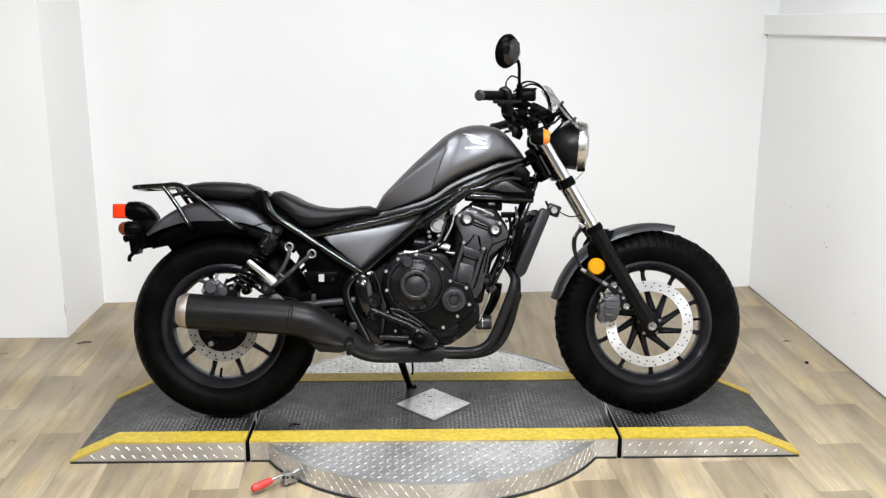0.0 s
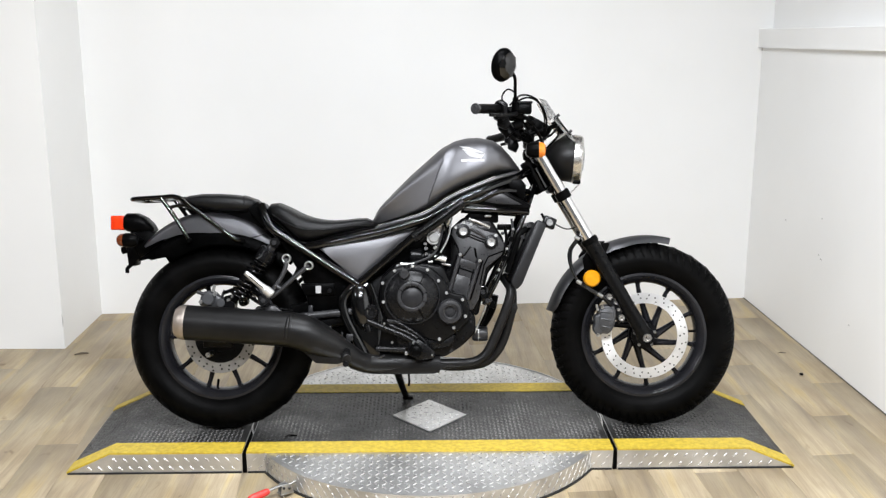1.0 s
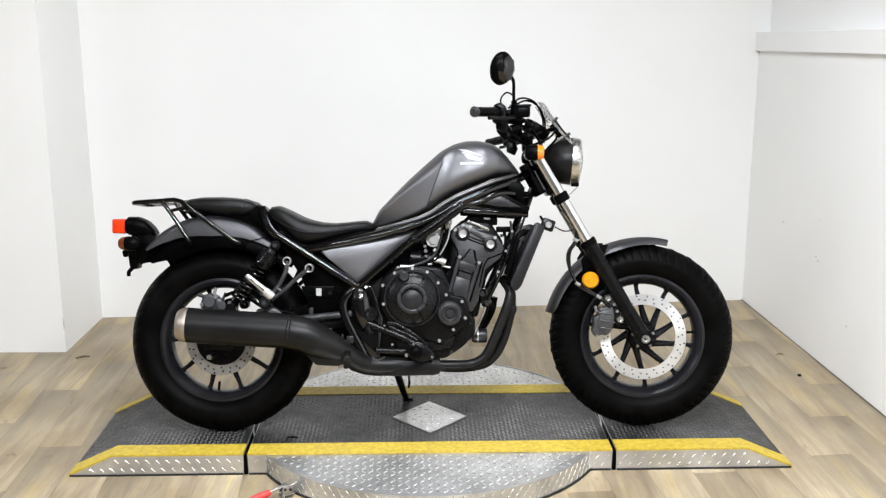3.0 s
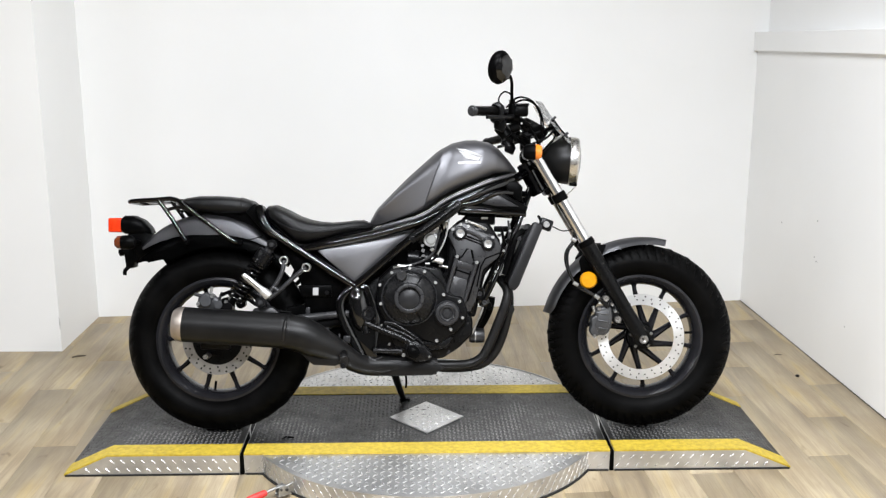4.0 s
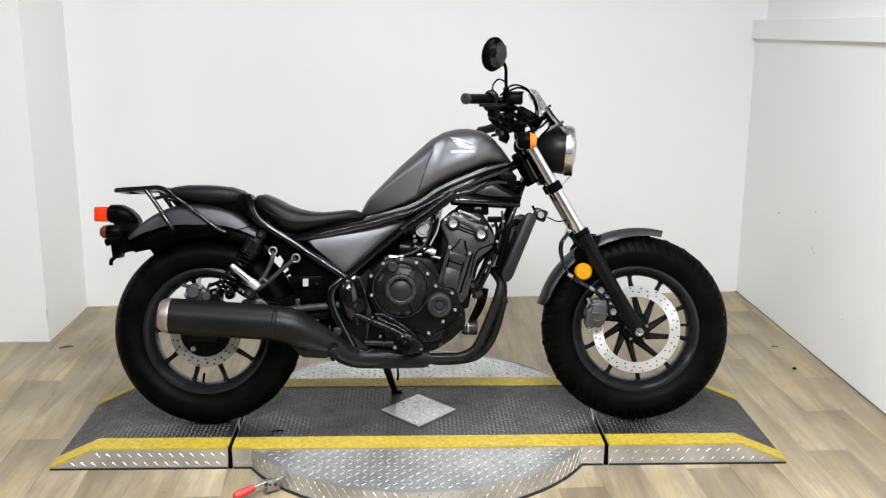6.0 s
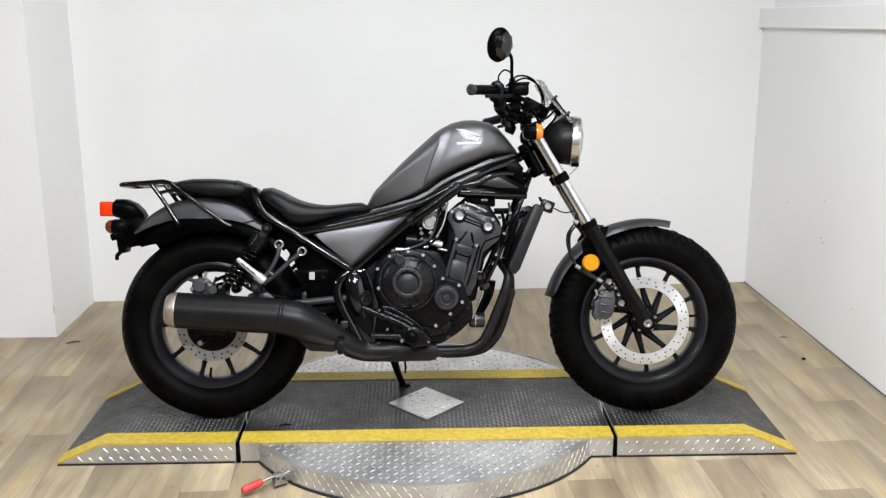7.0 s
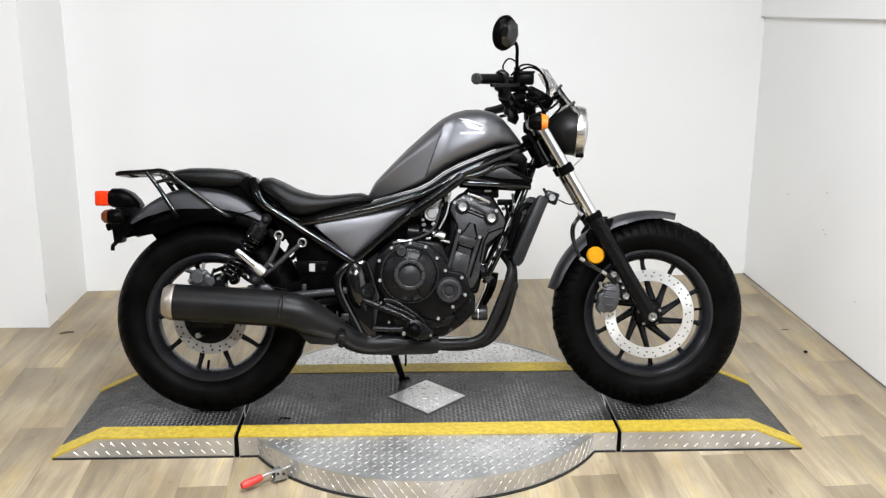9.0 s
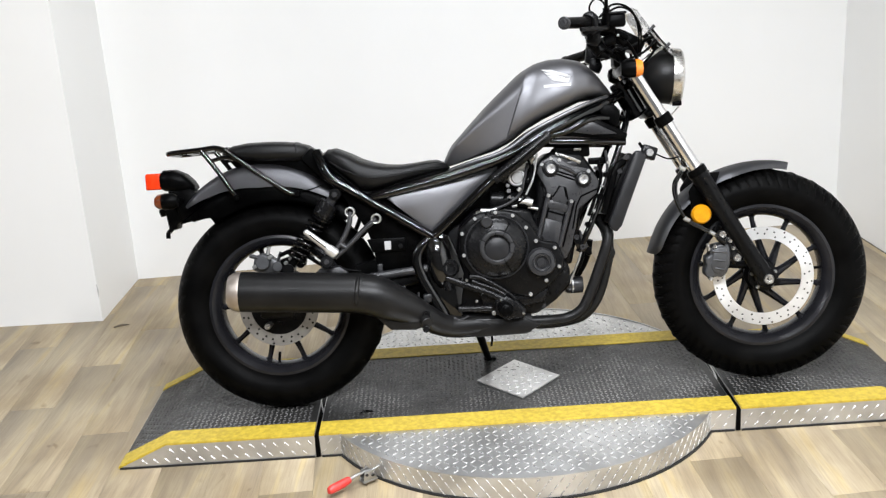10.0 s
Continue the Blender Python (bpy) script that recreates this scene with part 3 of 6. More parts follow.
FDIR = (fork_pt(0.9) - fork_pt(0.4)).normalized()
for s in (-1, 1):
    off = Vector((0, s * 0.105, 0))
    leg = part("fork_leg", tube([fork_pt(0.325) + off, fork_pt(0.36) + off, fork_pt(0.45) + off, fork_pt(0.60) + off, fork_pt(0.655) + off], [0.025, 0.0265, 0.0245, 0.027, 0.0275], 24), MATTEBLACK, bike, "matte black lower fork leg", S)
    part("dust_seal", cyl(fork_pt(0.652) + off, fork_pt(0.672) + off, 0.030, 24), PLASTIC, leg, "", S)
    part("stanchion", cyl(fork_pt(0.66) + off, fork_pt(1.0) + off, 0.0205, 24), CHROME, leg, "polished chrome fork tube", S)
    part("clamp_ring", cyl(fork_pt(0.806) + off, fork_pt(0.834) + off, 0.0265, 24), PLASTIC, leg, "", S)
    part("axle_bolt", lathe([(0.004, s * 0.130), (0.007, s * 0.130), (0.008, s * 0.136), (0.013, s * 0.136), (0.0155, s * 0.132), (0.0155, s * 0.09), (0.004, s * 0.09)], 20, "y"), SILVER, leg, "bright axle bolt", FT)
    part("axle_lug", add(cyl((1.481, s * 0.082, 0.331), (1.481, s * 0.121, 0.331), 0.030, 20), cyl((1.512, s * 0.085, 0.318), (1.512, s * 0.122, 0.318), 0.009, 12)), MATTEBLACK, leg, "", S)
    rp = fork_pt(0.533) + Vector((-0.068, s * 0.118, 0.0))
    part("reflector", lathe([(0.002, s * 0.008), (0.024, s * 0.007), (0.029, s * 0.001), (0.030, s * -0.004), (0.030, s * -0.010), (0.004, s * -0.012)], 32, "y"), AMBER, leg, "round amber reflector", S @ Matrix.Translation(rp))
    part("reflector_stay", tube([rp + Vector((0, s * -0.012, 0)), rp + Vector((0.03, s * -0.016, 0.01)), fork_pt(0.56) + off], 0.008, 8), PLASTIC, leg, "", S)
# lower and upper yokes
for z, name, hh in ((0.852, "lower_yoke", 0.012), (0.985, "upper_yoke", 0.014)):
    c = fork_pt(z)
    bm = box(-0.036 if z < 0.9 else -0.03, 0.022, -0.104, 0.104, -hh, hh, 0.01)
    part(name, bm, PLASTIC if z < 0.9 else MATTEBLACK, bike, "", S @ Matrix.Translation(c) @ Matrix.Rotation(radians(-30), 4, "Y"))
part("steering_head", cyl((1.078, 0, 0.945), (1.135, 0, 0.835), 0.032, 24), GLOSSBLACK, bike, "gloss black steering head")

fm = bmesh.new()
rows = []
for i in range(29):
    a = radians(166 - 92 * i / 28)
    f = min(1.0, (28 - i) / 9.0, i / 2.0 + 0.35)
    ring = []
    for k in range(15):
        b = -1.0 + 2.0 * k / 14
        yy = 0.076 * (0.16 + 0.84 * f) * math.sin(b * 1.45)
        rr = 0.312 + 0.036 * math.cos(b * 1.45) ** 0.8 * (0.8 + 0.2 * f) + (0.0 if f >= 1 else 0.012 * (1 - f))
        ring.append(fm.verts.new((FW.x + rr * math.cos(a), yy, FW.z + rr * math.sin(a))))
    rows.append(ring)
for p, q in zip(rows, rows[1:]):
    for k in range(14):
        fm.faces.new((p[k], p[k + 1], q[k + 1], q[k]))
bmesh.ops.solidify(fm, geom=fm.faces[:], thickness=0.003)
ff = part("front_fender", fm, PAINT, bike, "short graphite metallic front fender", S, 60)
for s in (-1, 1):
    part("fender_stay", prism([(1.265, 0.60), (1.30, 0.655), (1.36, 0.655), (1.345, 0.615), (1.30, 0.545), (1.275, 0.54)], s * 0.074, s * 0.083, 0.002), PLASTIC, ff, "black fender bracket", S)
# front caliper with its hose
cal = part("front_caliper", prism([(1.328, 0.434), (1.350, 0.440), (1.375, 0.438), (1.380, 0.405), (1.376, 0.373), (1.366, 0.350), (1.350, 0.338), (1.335, 0.342), (1.319, 0.334), (1.305, 0.342), (1.301, 0.358), (1.309, 0.374), (1.305, 0.390), (1.308, 0.402), (1.322, 0.408), (1.318, 0.424)], -0.108, -0.045, 0.006, 3), CALGREY, bike, "dark grey brake caliper", S)
part("caliper_face", prism([(1.332, 0.426), (1.366, 0.430), (1.370, 0.385), (1.358, 0.354), (1.330, 0.350), (1.318, 0.378)], -0.1125, -0.106, 0.003), CALGREY, cal, "", S)
part("caliper_bracket", prism([(1.355, 0.442), (1.372, 0.458), (1.398, 0.425), (1.408, 0.392), (1.392, 0.372), (1.378, 0.39)], -0.098, -0.082, 0.003), ENGINE, cal, "", S)
for k in range(3):
    part("caliper_rib", tube([(1.324 + 0.004 * k, -0.1125, 0.420 - 0.026 * k), (1.346, -0.1145, 0.417 - 0.026 * k), (1.366 - 0.003 * k, -0.1125, 0.414 - 0.026 * k)], 0.0026, 8), CALGREY, cal, "", S)
part("bleed_nipple", cyl((1.318, -0.10, 0.42), (1.312, -0.10, 0.442), 0.005, 8), ZINC, cal, "", S)
part("hose_union", cyl((1.340, -0.117, 0.463), (1.364, -0.105, 0.440), 0.0085, 10), ENGINE, cal, "", S)
for q, r in (((1.356, 0.469), 0.0115), ((1.398, 0.396), 0.0115), ((1.332, 0.434), 0.0065), ((1.318, 0.337), 0.0065), ((1.378, 0.448), 0.006), ((1.388, 0.425), 0.0055)):
    part("caliper_bolt", lathe([(0.003, -0.004), (r * 0.45, -0.004), (r * 0.5, -0.0085), (r * 0.9, -0.0085), (r, -0.006), (r, 0.02), (0.003, 0.02)], 12, "y"), SILVER, cal, "bright bolt", S @ Matrix.Translation((q[0], -0.108, q[1])))
for dz, dx in ((0.0, 0.0), (0.010, -0.007)):
    hose = part("front_brake_hose", tube([(1.346 + dx, -0.117, 0.460 + dz), (1.29 + dx, -0.125, 0.492 + dz), (1.252 + dx, -0.126, 0.517 + dz), (1.226 + dx, -0.124, 0.572 + dz), (1.224 + dx, -0.118, 0.63), (1.252 + dx, -0.11, 0.68), (1.235, -0.10, 0.74 + dz), (1.18, -0.08, 0.83)], 0.0045, 10), GLOSSBLACK, bike, "black rubber brake hose", S)
for q in ((1.325, -0.123, 0.475), (1.252, -0.127, 0.520), (1.246, -0.114, 0.672)):
    part("hose_clip", cyl(Vector(q) + Vector((-0.010, 0, 0.006)), Vector(q) + Vector((0.006, 0, -0.004)), 0.0066, 12), ZINC, hose, "", S)

# ---- headlight, screen, signals ----
hl = part("headlight", lathe([(0.012, 1.135), (0.040, 1.142), (0.068, 1.168), (0.081, 1.20), (0.084, 1.236), (0.082, 1.242)], 48, "x"), MUFFLERBLACK, bike, "black round headlight shell", S @ Matrix.Translation((0, 0, 0.953)) @ Matrix.Translation((1.2, 0, 0)) @ Matrix.Rotation(radians(4), 4, "Y") @ Matrix.Translation((-1.2, 0, 0)))
HM = S @ Matrix.Translation((0, 0, 0.953)) @ Matrix.Translation((1.2, 0, 0)) @ Matrix.Rotation(radians(4), 4, "Y") @ Matrix.Translation((-1.2, 0, 0))
part("headlight_ring", lathe([(0.070, 1.234), (0.0855, 1.236), (0.0865, 1.240), (0.084, 1.262), (0.078, 1.268), (0.070, 1.262)], 48, "x", closed=True), SILVER, hl, "brushed silver ring", HM)
part("headlight_lens", lathe([(0.004, 1.279), (0.04, 1.276), (0.066, 1.268), (0.072, 1.258), (0.004, 1.25)], 40, "x"), GLASS, hl, "clear lens", HM)
part("headlight_bowl", lathe([(0.004, 1.22), (0.045, 1.23), (0.069, 1.252), (0.066, 1.252), (0.04, 1.226), (0.004, 1.215)], 40, "x"), CHROME, hl, "", HM)
part("ring_bolt", cyl((1.235, -0.03, 0.868), (1.262, -0.03, 0.868), 0.008, 12), PLASTIC, hl, "", S)
for s in (-1, 1):
    part("headlight_stay", tube([(1.105, s * 0.075, 0.93), (1.13, s * 0.055, 0.942), (1.15, s * 0.035, 0.953)], 0.010, 10), PLASTIC, hl, "", S)
part("ring_wire", tube([(1.262, -0.01, 0.866), (1.25, -0.01, 0.85), (1.215, -0.03, 0.82), (1.19, -0.05, 0.81)], 0.0022, 8), SILVER, hl, "thin steel wire", S)

sm = bmesh.new()
rows = []
for i in range(13):
    f = i / 12
    x, z = 1.136 + 0.116 * f, 1.155 - 0.150 * f - 0.012 * math.sin(math.pi * f)
    hw = 0.05 + 0.085 * math.sin(math.pi * min(0.15 + f * 0.6, 0.5)) - 0.015 * f
    rows.append([sm.verts.new((x + 0.008 - 0.032 * (k / 6 - 1) ** 2, hw * (k / 6 - 1), z)) for k in range(13)])
for p, q in zip(rows, rows[1:]):
    for k in range(12):
        sm.faces.new((p[k], p[k + 1], q[k + 1], q[k]))
bmesh.ops.solidify(sm, geom=sm.faces[:], thickness=0.003)
scr = part("windscreen", sm, GLASS, bike, "small clear fly screen", S, 60)
for s in (-1, 1):
    for f in (0.42, 0.82):
        c = Vector((1.136 + 0.107 * f, s * 0.07, 1.155 - 0.138 * f))
        part("screen_bolt", cyl(c + Vector((0.004, 0, 0.004)), c - Vector((0.006, 0, 0.005)), 0.0052, 10), ENGINEGREY, scr, "", S)
    part("screen_bracket", tube([(1.172, s * 0.068, 1.088), (1.198, s * 0.068, 1.052), (1.222, s * 0.068, 1.026)], 0.0095, 8, flat=0.4), PLASTIC, scr, "", S)
    part("screen_stay", tube([(1.185, s * 0.068, 1.072), (1.12, s * 0.078, 1.045), (1.05, s * 0.09, 1.022)], 0.0048, 8), PLASTIC, scr, "black steel stay", S)
    part("screen_stay", tube([(1.21, s * 0.068, 1.038), (1.16, s * 0.078, 1.005), (1.10, s * 0.09, 0.965)], 0.0042, 8), ZINC, scr, "", S)
for s in (-1, 1):
    ts = part("front_signal", lathe([(0.004, 1.065), (0.018, 1.068), (0.0265, 1.082), (0.0275, 1.108), (0.024, 1.112), (0.004, 1.112)], 28, "x"), PLASTIC, bike, "black turn signal with orange lens", S @ Matrix.Translation((0, s * 0.185, 0.973)))
    part("signal_lens", lathe([(0.004, 1.108), (0.0262, 1.109), (0.0255, 1.12), (0.02, 1.130), (0.004, 1.134)], 28, "x"), ORANGE, ts, "orange lens", S @ Matrix.Translation((0, s * 0.185, 0.973)))
    part("signal_stem", cyl((1.085, s * 0.165, 0.972), (1.095, s * 0.11, 0.965), 0.009, 12), PLASTIC, ts, "", S)

# ---- handlebar and controls ----
bar = part("handlebar", tube([(0.945, -0.30, 1.098), (0.985, -0.24, 1.10), (1.03, -0.15, 1.085), (1.05, -0.08, 1.05), (1.05, 0.0, 1.045), (1.05, 0.08, 1.05), (1.045, 0.15, 1.06), (1.02, 0.24, 1.056), (0.985, 0.30, 1.046)], 0.0112, 14), PLASTIC, bike, "black tubular handlebar", S)
for s in (-1, 1):
    SS = S if s < 0 else S @ Matrix.Translation((0.042, 0, -0.051))
    g0, g1 = Vector((0.972, s * 0.262, 1.104)), Vector((0.902, s * 0.384, 1.094))
    d = (g1 - g0).normalized()
    gp = part("grip", cyl(g0, g1, 0.0165, 20, 0.0155), PLASTIC, bar, "black ribbed rubber grip", SS)
    part("grip_flange", cyl(g0 - d * 0.004, g0 + d * 0.006, 0.021, 20), PLASTIC, bar, "", SS)
    part("bar_end", add(cyl(g1 - d * 0.004, g1 + d * 0.008, 0.0175, 20), cyl(g1 + d * 0.004, g1 + d * 0.011, 0.011, 16)), ENGINEGREY, bar, "grey bar end", SS)
    part("switch_housing", prism([(0.955, 1.075), (0.962, 1.13), (0.985, 1.138), (1.005, 1.12), (1.002, 1.075), (0.98, 1.06)], s * 0.215, s * 0.258, 0.006, 2), MATTEBLACK, bar, "black switch housing", SS)
    part("switch_housing", prism([(0.968, 1.05), (0.97, 1.085), (1.0, 1.09), (1.012, 1.06), (1.0, 1.035)], s * 0.21, s * 0.25, 0.005, 2), MATTEBLACK, bar, "", SS)
    part("lever_perch", prism([(0.985, 1.085), (0.99, 1.115), (1.03, 1.12), (1.05, 1.10), (1.04, 1.078)], s * 0.165, s * 0.205, 0.005, 2), PLASTIC, bar, "", SS)
    part("lever", tube([(1.035, s * 0.19, 1.095), (1.03, s * 0.23, 1.090), (1.0, s * 0.29, 1.082), (0.945, s * 0.375, 1.075)], [0.008, 0.0075, 0.006, 0.006], 10, flat=0.7), MATTEBLACK, bar, "black lever", SS)
res = part("brake_reservoir", box(1.034, 1.084, -0.222, -0.178, 1.092, 1.126, 0.006), PLASTIC, bar, "black brake fluid reservoir", S)
part("reservoir_cap", box(1.031, 1.087, -0.225, -0.175, 1.126, 1.133, 0.003), MATTEBLACK, res, "", S)
part("master_cylinder", cyl((0.985, -0.19, 1.085), (1.06, -0.15, 1.082), 0.013, 14), PLASTIC, bar, "", S)
part("throttle_tube", tube([(0.985, -0.225, 1.06), (1.0, -0.20, 1.03), (1.04, -0.15, 1.02), (1.085, -0.07, 1.0)], 0.0075, 10), PLASTIC, bar, "", S)
meter = part("meter", lathe([(0.01, 1.03), (0.045, 1.03), (0.05, 1.04), (0.05, 1.07), (0.047, 1.075), (0.01, 1.075)], 36, "x"), PLASTIC, bike, "round black instrument", S @ Matrix.Translation((1.11, 0, 1.06)) @ Matrix.Rotation(radians(-60), 4, "Y") @ Matrix.Translation((-1.05, 0, 0)))
riser = part("bar_clamp", box(1.062, 1.10, -0.045, 0.045, 0.985, 1.055, 0.010), PLASTIC, bike, "black handlebar clamp", S)
for s in (-1, 1):
    part("riser_bolt", cyl((1.08, s * 0.03, 1.054), (1.08, s * 0.03, 1.061), 0.006, 10), ZINC, riser, "", S)
# small fittings that crowd the right control
for nm, p, q, r in (("banjo_bolt", (1.005, -0.17, 1.085), (1.005, -0.205, 1.085), 0.011), ("cable_adjuster", (1.0, -0.205, 1.05), (1.045, -0.19, 1.02), 0.008),
                    ("cable_adjuster", (0.985, -0.215, 1.04), (1.03, -0.20, 1.008), 0.008), ("starter_button", (0.978, -0.262, 1.065), (0.978, -0.24, 1.07), 0.009),
                    ("wire_sleeve", (1.01, -0.15, 1.06), (1.075, -0.10, 1.03), 0.010), ("wire_sleeve", (1.05, -0.13, 1.04), (1.10, -0.08, 0.985), 0.010),
                    ("brake_switch", (1.06, -0.20, 1.078), (1.09, -0.185, 1.06), 0.009), ("switch_body", (0.985, -0.20, 1.06), (1.015, -0.205, 1.022), 0.021),
                    ("switch_body", (1.00, -0.19, 1.098), (1.055, -0.185, 1.09), 0.019), ("wire_plug", (1.02, -0.19, 1.05), (1.052, -0.18, 1.06), 0.016),
                    ("wire_plug", (1.018, -0.185, 1.012), (1.035, -0.17, 1.04), 0.012), ("cable_sleeve", (1.05, -0.19, 1.085), (1.082, -0.17, 1.045), 0.0095),
                    ("mirror_boss", (1.03, -0.212, 1.10), (1.03, -0.218, 1.132), 0.013), ("wire_sleeve", (1.10, -0.09, 1.0), (1.112, -0.07, 0.93), 0.010)):
    part(nm, cyl(p, q, r, 12), PLASTIC, bar, "", S)
for q in ((1.00, -0.222, 1.075), (1.043, -0.207, 1.098), (1.062, -0.205, 1.068), (1.014, -0.215, 1.03), (0.985, -0.262, 1.11)):
    part("clamp_screw", cyl((q[0], q[1] - 0.004, q[2]), (q[0], q[1] + 0.01, q[2]), 0.0038, 8), ZINC, bar, "", S)
# cables looping from the controls to the headstock
for pts, r in ((((1.0, -0.20, 1.11), (0.985, -0.19, 1.15), (1.005, -0.17, 1.178), (1.03, -0.16, 1.165), (1.035, -0.16, 1.13)), 0.0028),
               (((1.01, -0.21, 1.12), (1.05, -0.20, 1.155), (1.10, -0.17, 1.145), (1.128, -0.13, 1.10), (1.132, -0.10, 1.04), (1.125, -0.08, 0.98)), 0.0032),
               (((1.02, -0.2, 1.125), (1.07, -0.19, 1.148), (1.115, -0.15, 1.13), (1.138, -0.12, 1.08), (1.135, -0.10, 1.01)), 0.0032),
               (((1.06, -0.15, 1.09), (1.095, -0.14, 1.05), (1.12, -0.12, 1.01), (1.125, -0.10, 0.96)), 0.005),
               (((1.0, 0.20, 1.10), (1.06, 0.18, 1.12), (1.12, 0.12, 1.08), (1.135, 0.08, 1.0)), 0.0042),
               (((1.09, -0.12, 1.0), (1.15, -0.11, 1.025), (1.185, -0.10, 1.06), (1.175, -0.09, 1.02), (1.14, -0.08, 0.985)), 0.0038),
               (((0.99, -0.2, 1.04), (1.02, -0.18, 1.02), (1.07, -0.13, 1.03), (1.11, -0.1, 0.98)), 0.005)):
    part("control_cable", tube(pts, r, 8), PLASTIC, bar, "black control cable", S)
mir = part("mirror", lathe([(0.004, -0.014), (0.03, -0.013), (0.046, -0.005), (0.052, 0.004), (0.05, 0.011), (0.004, 0.012)], 36, "x"), PLASTIC, bike, "oval black mirror on a curved stalk",
           S @ Matrix.Translation((0.992, -0.325, 1.238)) @ Matrix.Rotation(radians(-50), 4, "Z") @ Matrix.Rotation(radians(194), 4, "Y") @ Matrix.Diagonal((1.45, 0.84, 1.06, 1)))
part("mirror_facet", lathe([(0.004, -0.0272), (0.024, -0.0268), (0.041, -0.016), (0.004, -0.01)], 8, "x"), GLOSSCOVER, mir, "",
     S @ Matrix.Translation((0.992, -0.325, 1.238)) @ Matrix.Rotation(radians(-50), 4, "Z") @ Matrix.Rotation(radians(194), 4, "Y") @ Matrix.Diagonal((1.12, 0.88, 1.08, 1)))
part("mirror_stalk", tube([(1.012, -0.315, 1.225), (1.026, -0.30, 1.20), (1.028, -0.25, 1.165), (1.03, -0.215, 1.13)], 0.0055, 10), PLASTIC, mir, "black steel stalk", S)
part("mirror_nut", cyl((1.03, -0.216, 1.125), (1.03, -0.222, 1.145), 0.010, 6), PLASTIC, mir, "", S)

# ---- fuel tank ----
TOP = ((0.530, 0.735), (0.545, 0.765), (0.556, 0.782), (0.609, 0.837), (0.66, 0.888), (0.709, 0.932), (0.769, 0.985), (0.819, 1.012), (0.86, 1.022), (0.90, 1.023), (0.95, 1.013), (0.98, 0.993), (1.005, 0.966), (1.04, 0.923), (1.05, 0.908))
BOT = ((0.530, 0.716), (0.55, 0.719), (0.689, 0.757), (0.738, 0.78), (0.786, 0.815), (0.844, 0.845), (0.96, 0.892), (1.022, 0.900), (1.05, 0.900))
WID = ((0.530, 0.060), (0.56, 0.092), (0.62, 0.108), (0.70, 0.118), (0.76, 0.126), (0.80, 0.139), (0.86, 0.148), (0.92, 0.146), (0.97, 0.126), (1.01, 0.092), (1.05, 0.035))
tk = bmesh.new()
rings = []
N = 44
CREASE = 0.748
stations = sorted([0.530 + 0.52 * (0.5 - 0.5 * math.cos(math.pi * (0.04 + 0.92 * i / 70)) - 0.00394) / 0.99212 for i in range(71)] + [CREASE, CREASE - 0.003, CREASE + 0.003])
for st in stations:
    g = math.exp(-((st - CREASE) / 0.11) ** 2)
    ring = []
    for k in range(N):
        t = 2 * math.pi * k / N
        c, s = math.cos(t), math.sin(t)
        x = st
        for _ in range(4):
            top, bot = curve_at(TOP, x), curve_at(BOT, x)
            zz = (top + bot) / 2 + (top - bot) / 2 * math.copysign(abs(s) ** 0.82, s)
            x = st + 0.36 * (zz - 0.87) * g
        hw = curve_at(WID, x)
        yy = hw * math.copysign(abs(c) ** (0.72 if s > 0 else 0.40), c)
        # flat knee panel behind a crease, turned a little down and back
        h = (zz - bot) / max(top - bot, 0.01)
        if st <= CREASE:
            panel = 0.116 - 0.20 * (CREASE - st) + 0.034 * (h - 0.6)
            yy = max(-panel, min(panel, yy))
        else:
            # the bulge flares out towards its lower edge
            f = min(1.0, (st - CREASE) / 0.03) * max(0.0, min(1.0, (1.0 - x) / 0.12))
            yy *= 1.0 + f * (0.05 - 0.24 * h)
        ring.append(tk.verts.new((x, yy, zz)))
    rings.append(ring)
for a, b in zip(rings, rings[1:]):
    for i in range(N):
        tk.faces.new((a[i], a[(i + 1) % N], b[(i + 1) % N], b[i]))
tk.faces.new(rings[0])
tk.faces.new(rings[-1])
bmesh.ops.smooth_vert(tk, verts=tk.verts[:], factor=0.15, use_axis_x=False, use_axis_y=True, use_axis_z=False)


def flank(x, z):
    """Half width of the tank's front bulge at a place on its side."""
    top, bot = curve_at(TOP, x), curve_at(BOT, x)
    v = max(-1.0, min(1.0, (z - (top + bot) / 2) / ((top - bot) / 2)))
    c = math.sqrt(max(0.0, 1 - (abs(v) ** (1 / 0.82)) ** 2))
    f = max(0.0, min(1.0, (1.0 - x) / 0.12))
    return curve_at(WID, x) * c ** (0.72 if v > 0 else 0.40) * (1.0 + f * (0.05 - 0.24 * (z - bot) / (top - bot)))


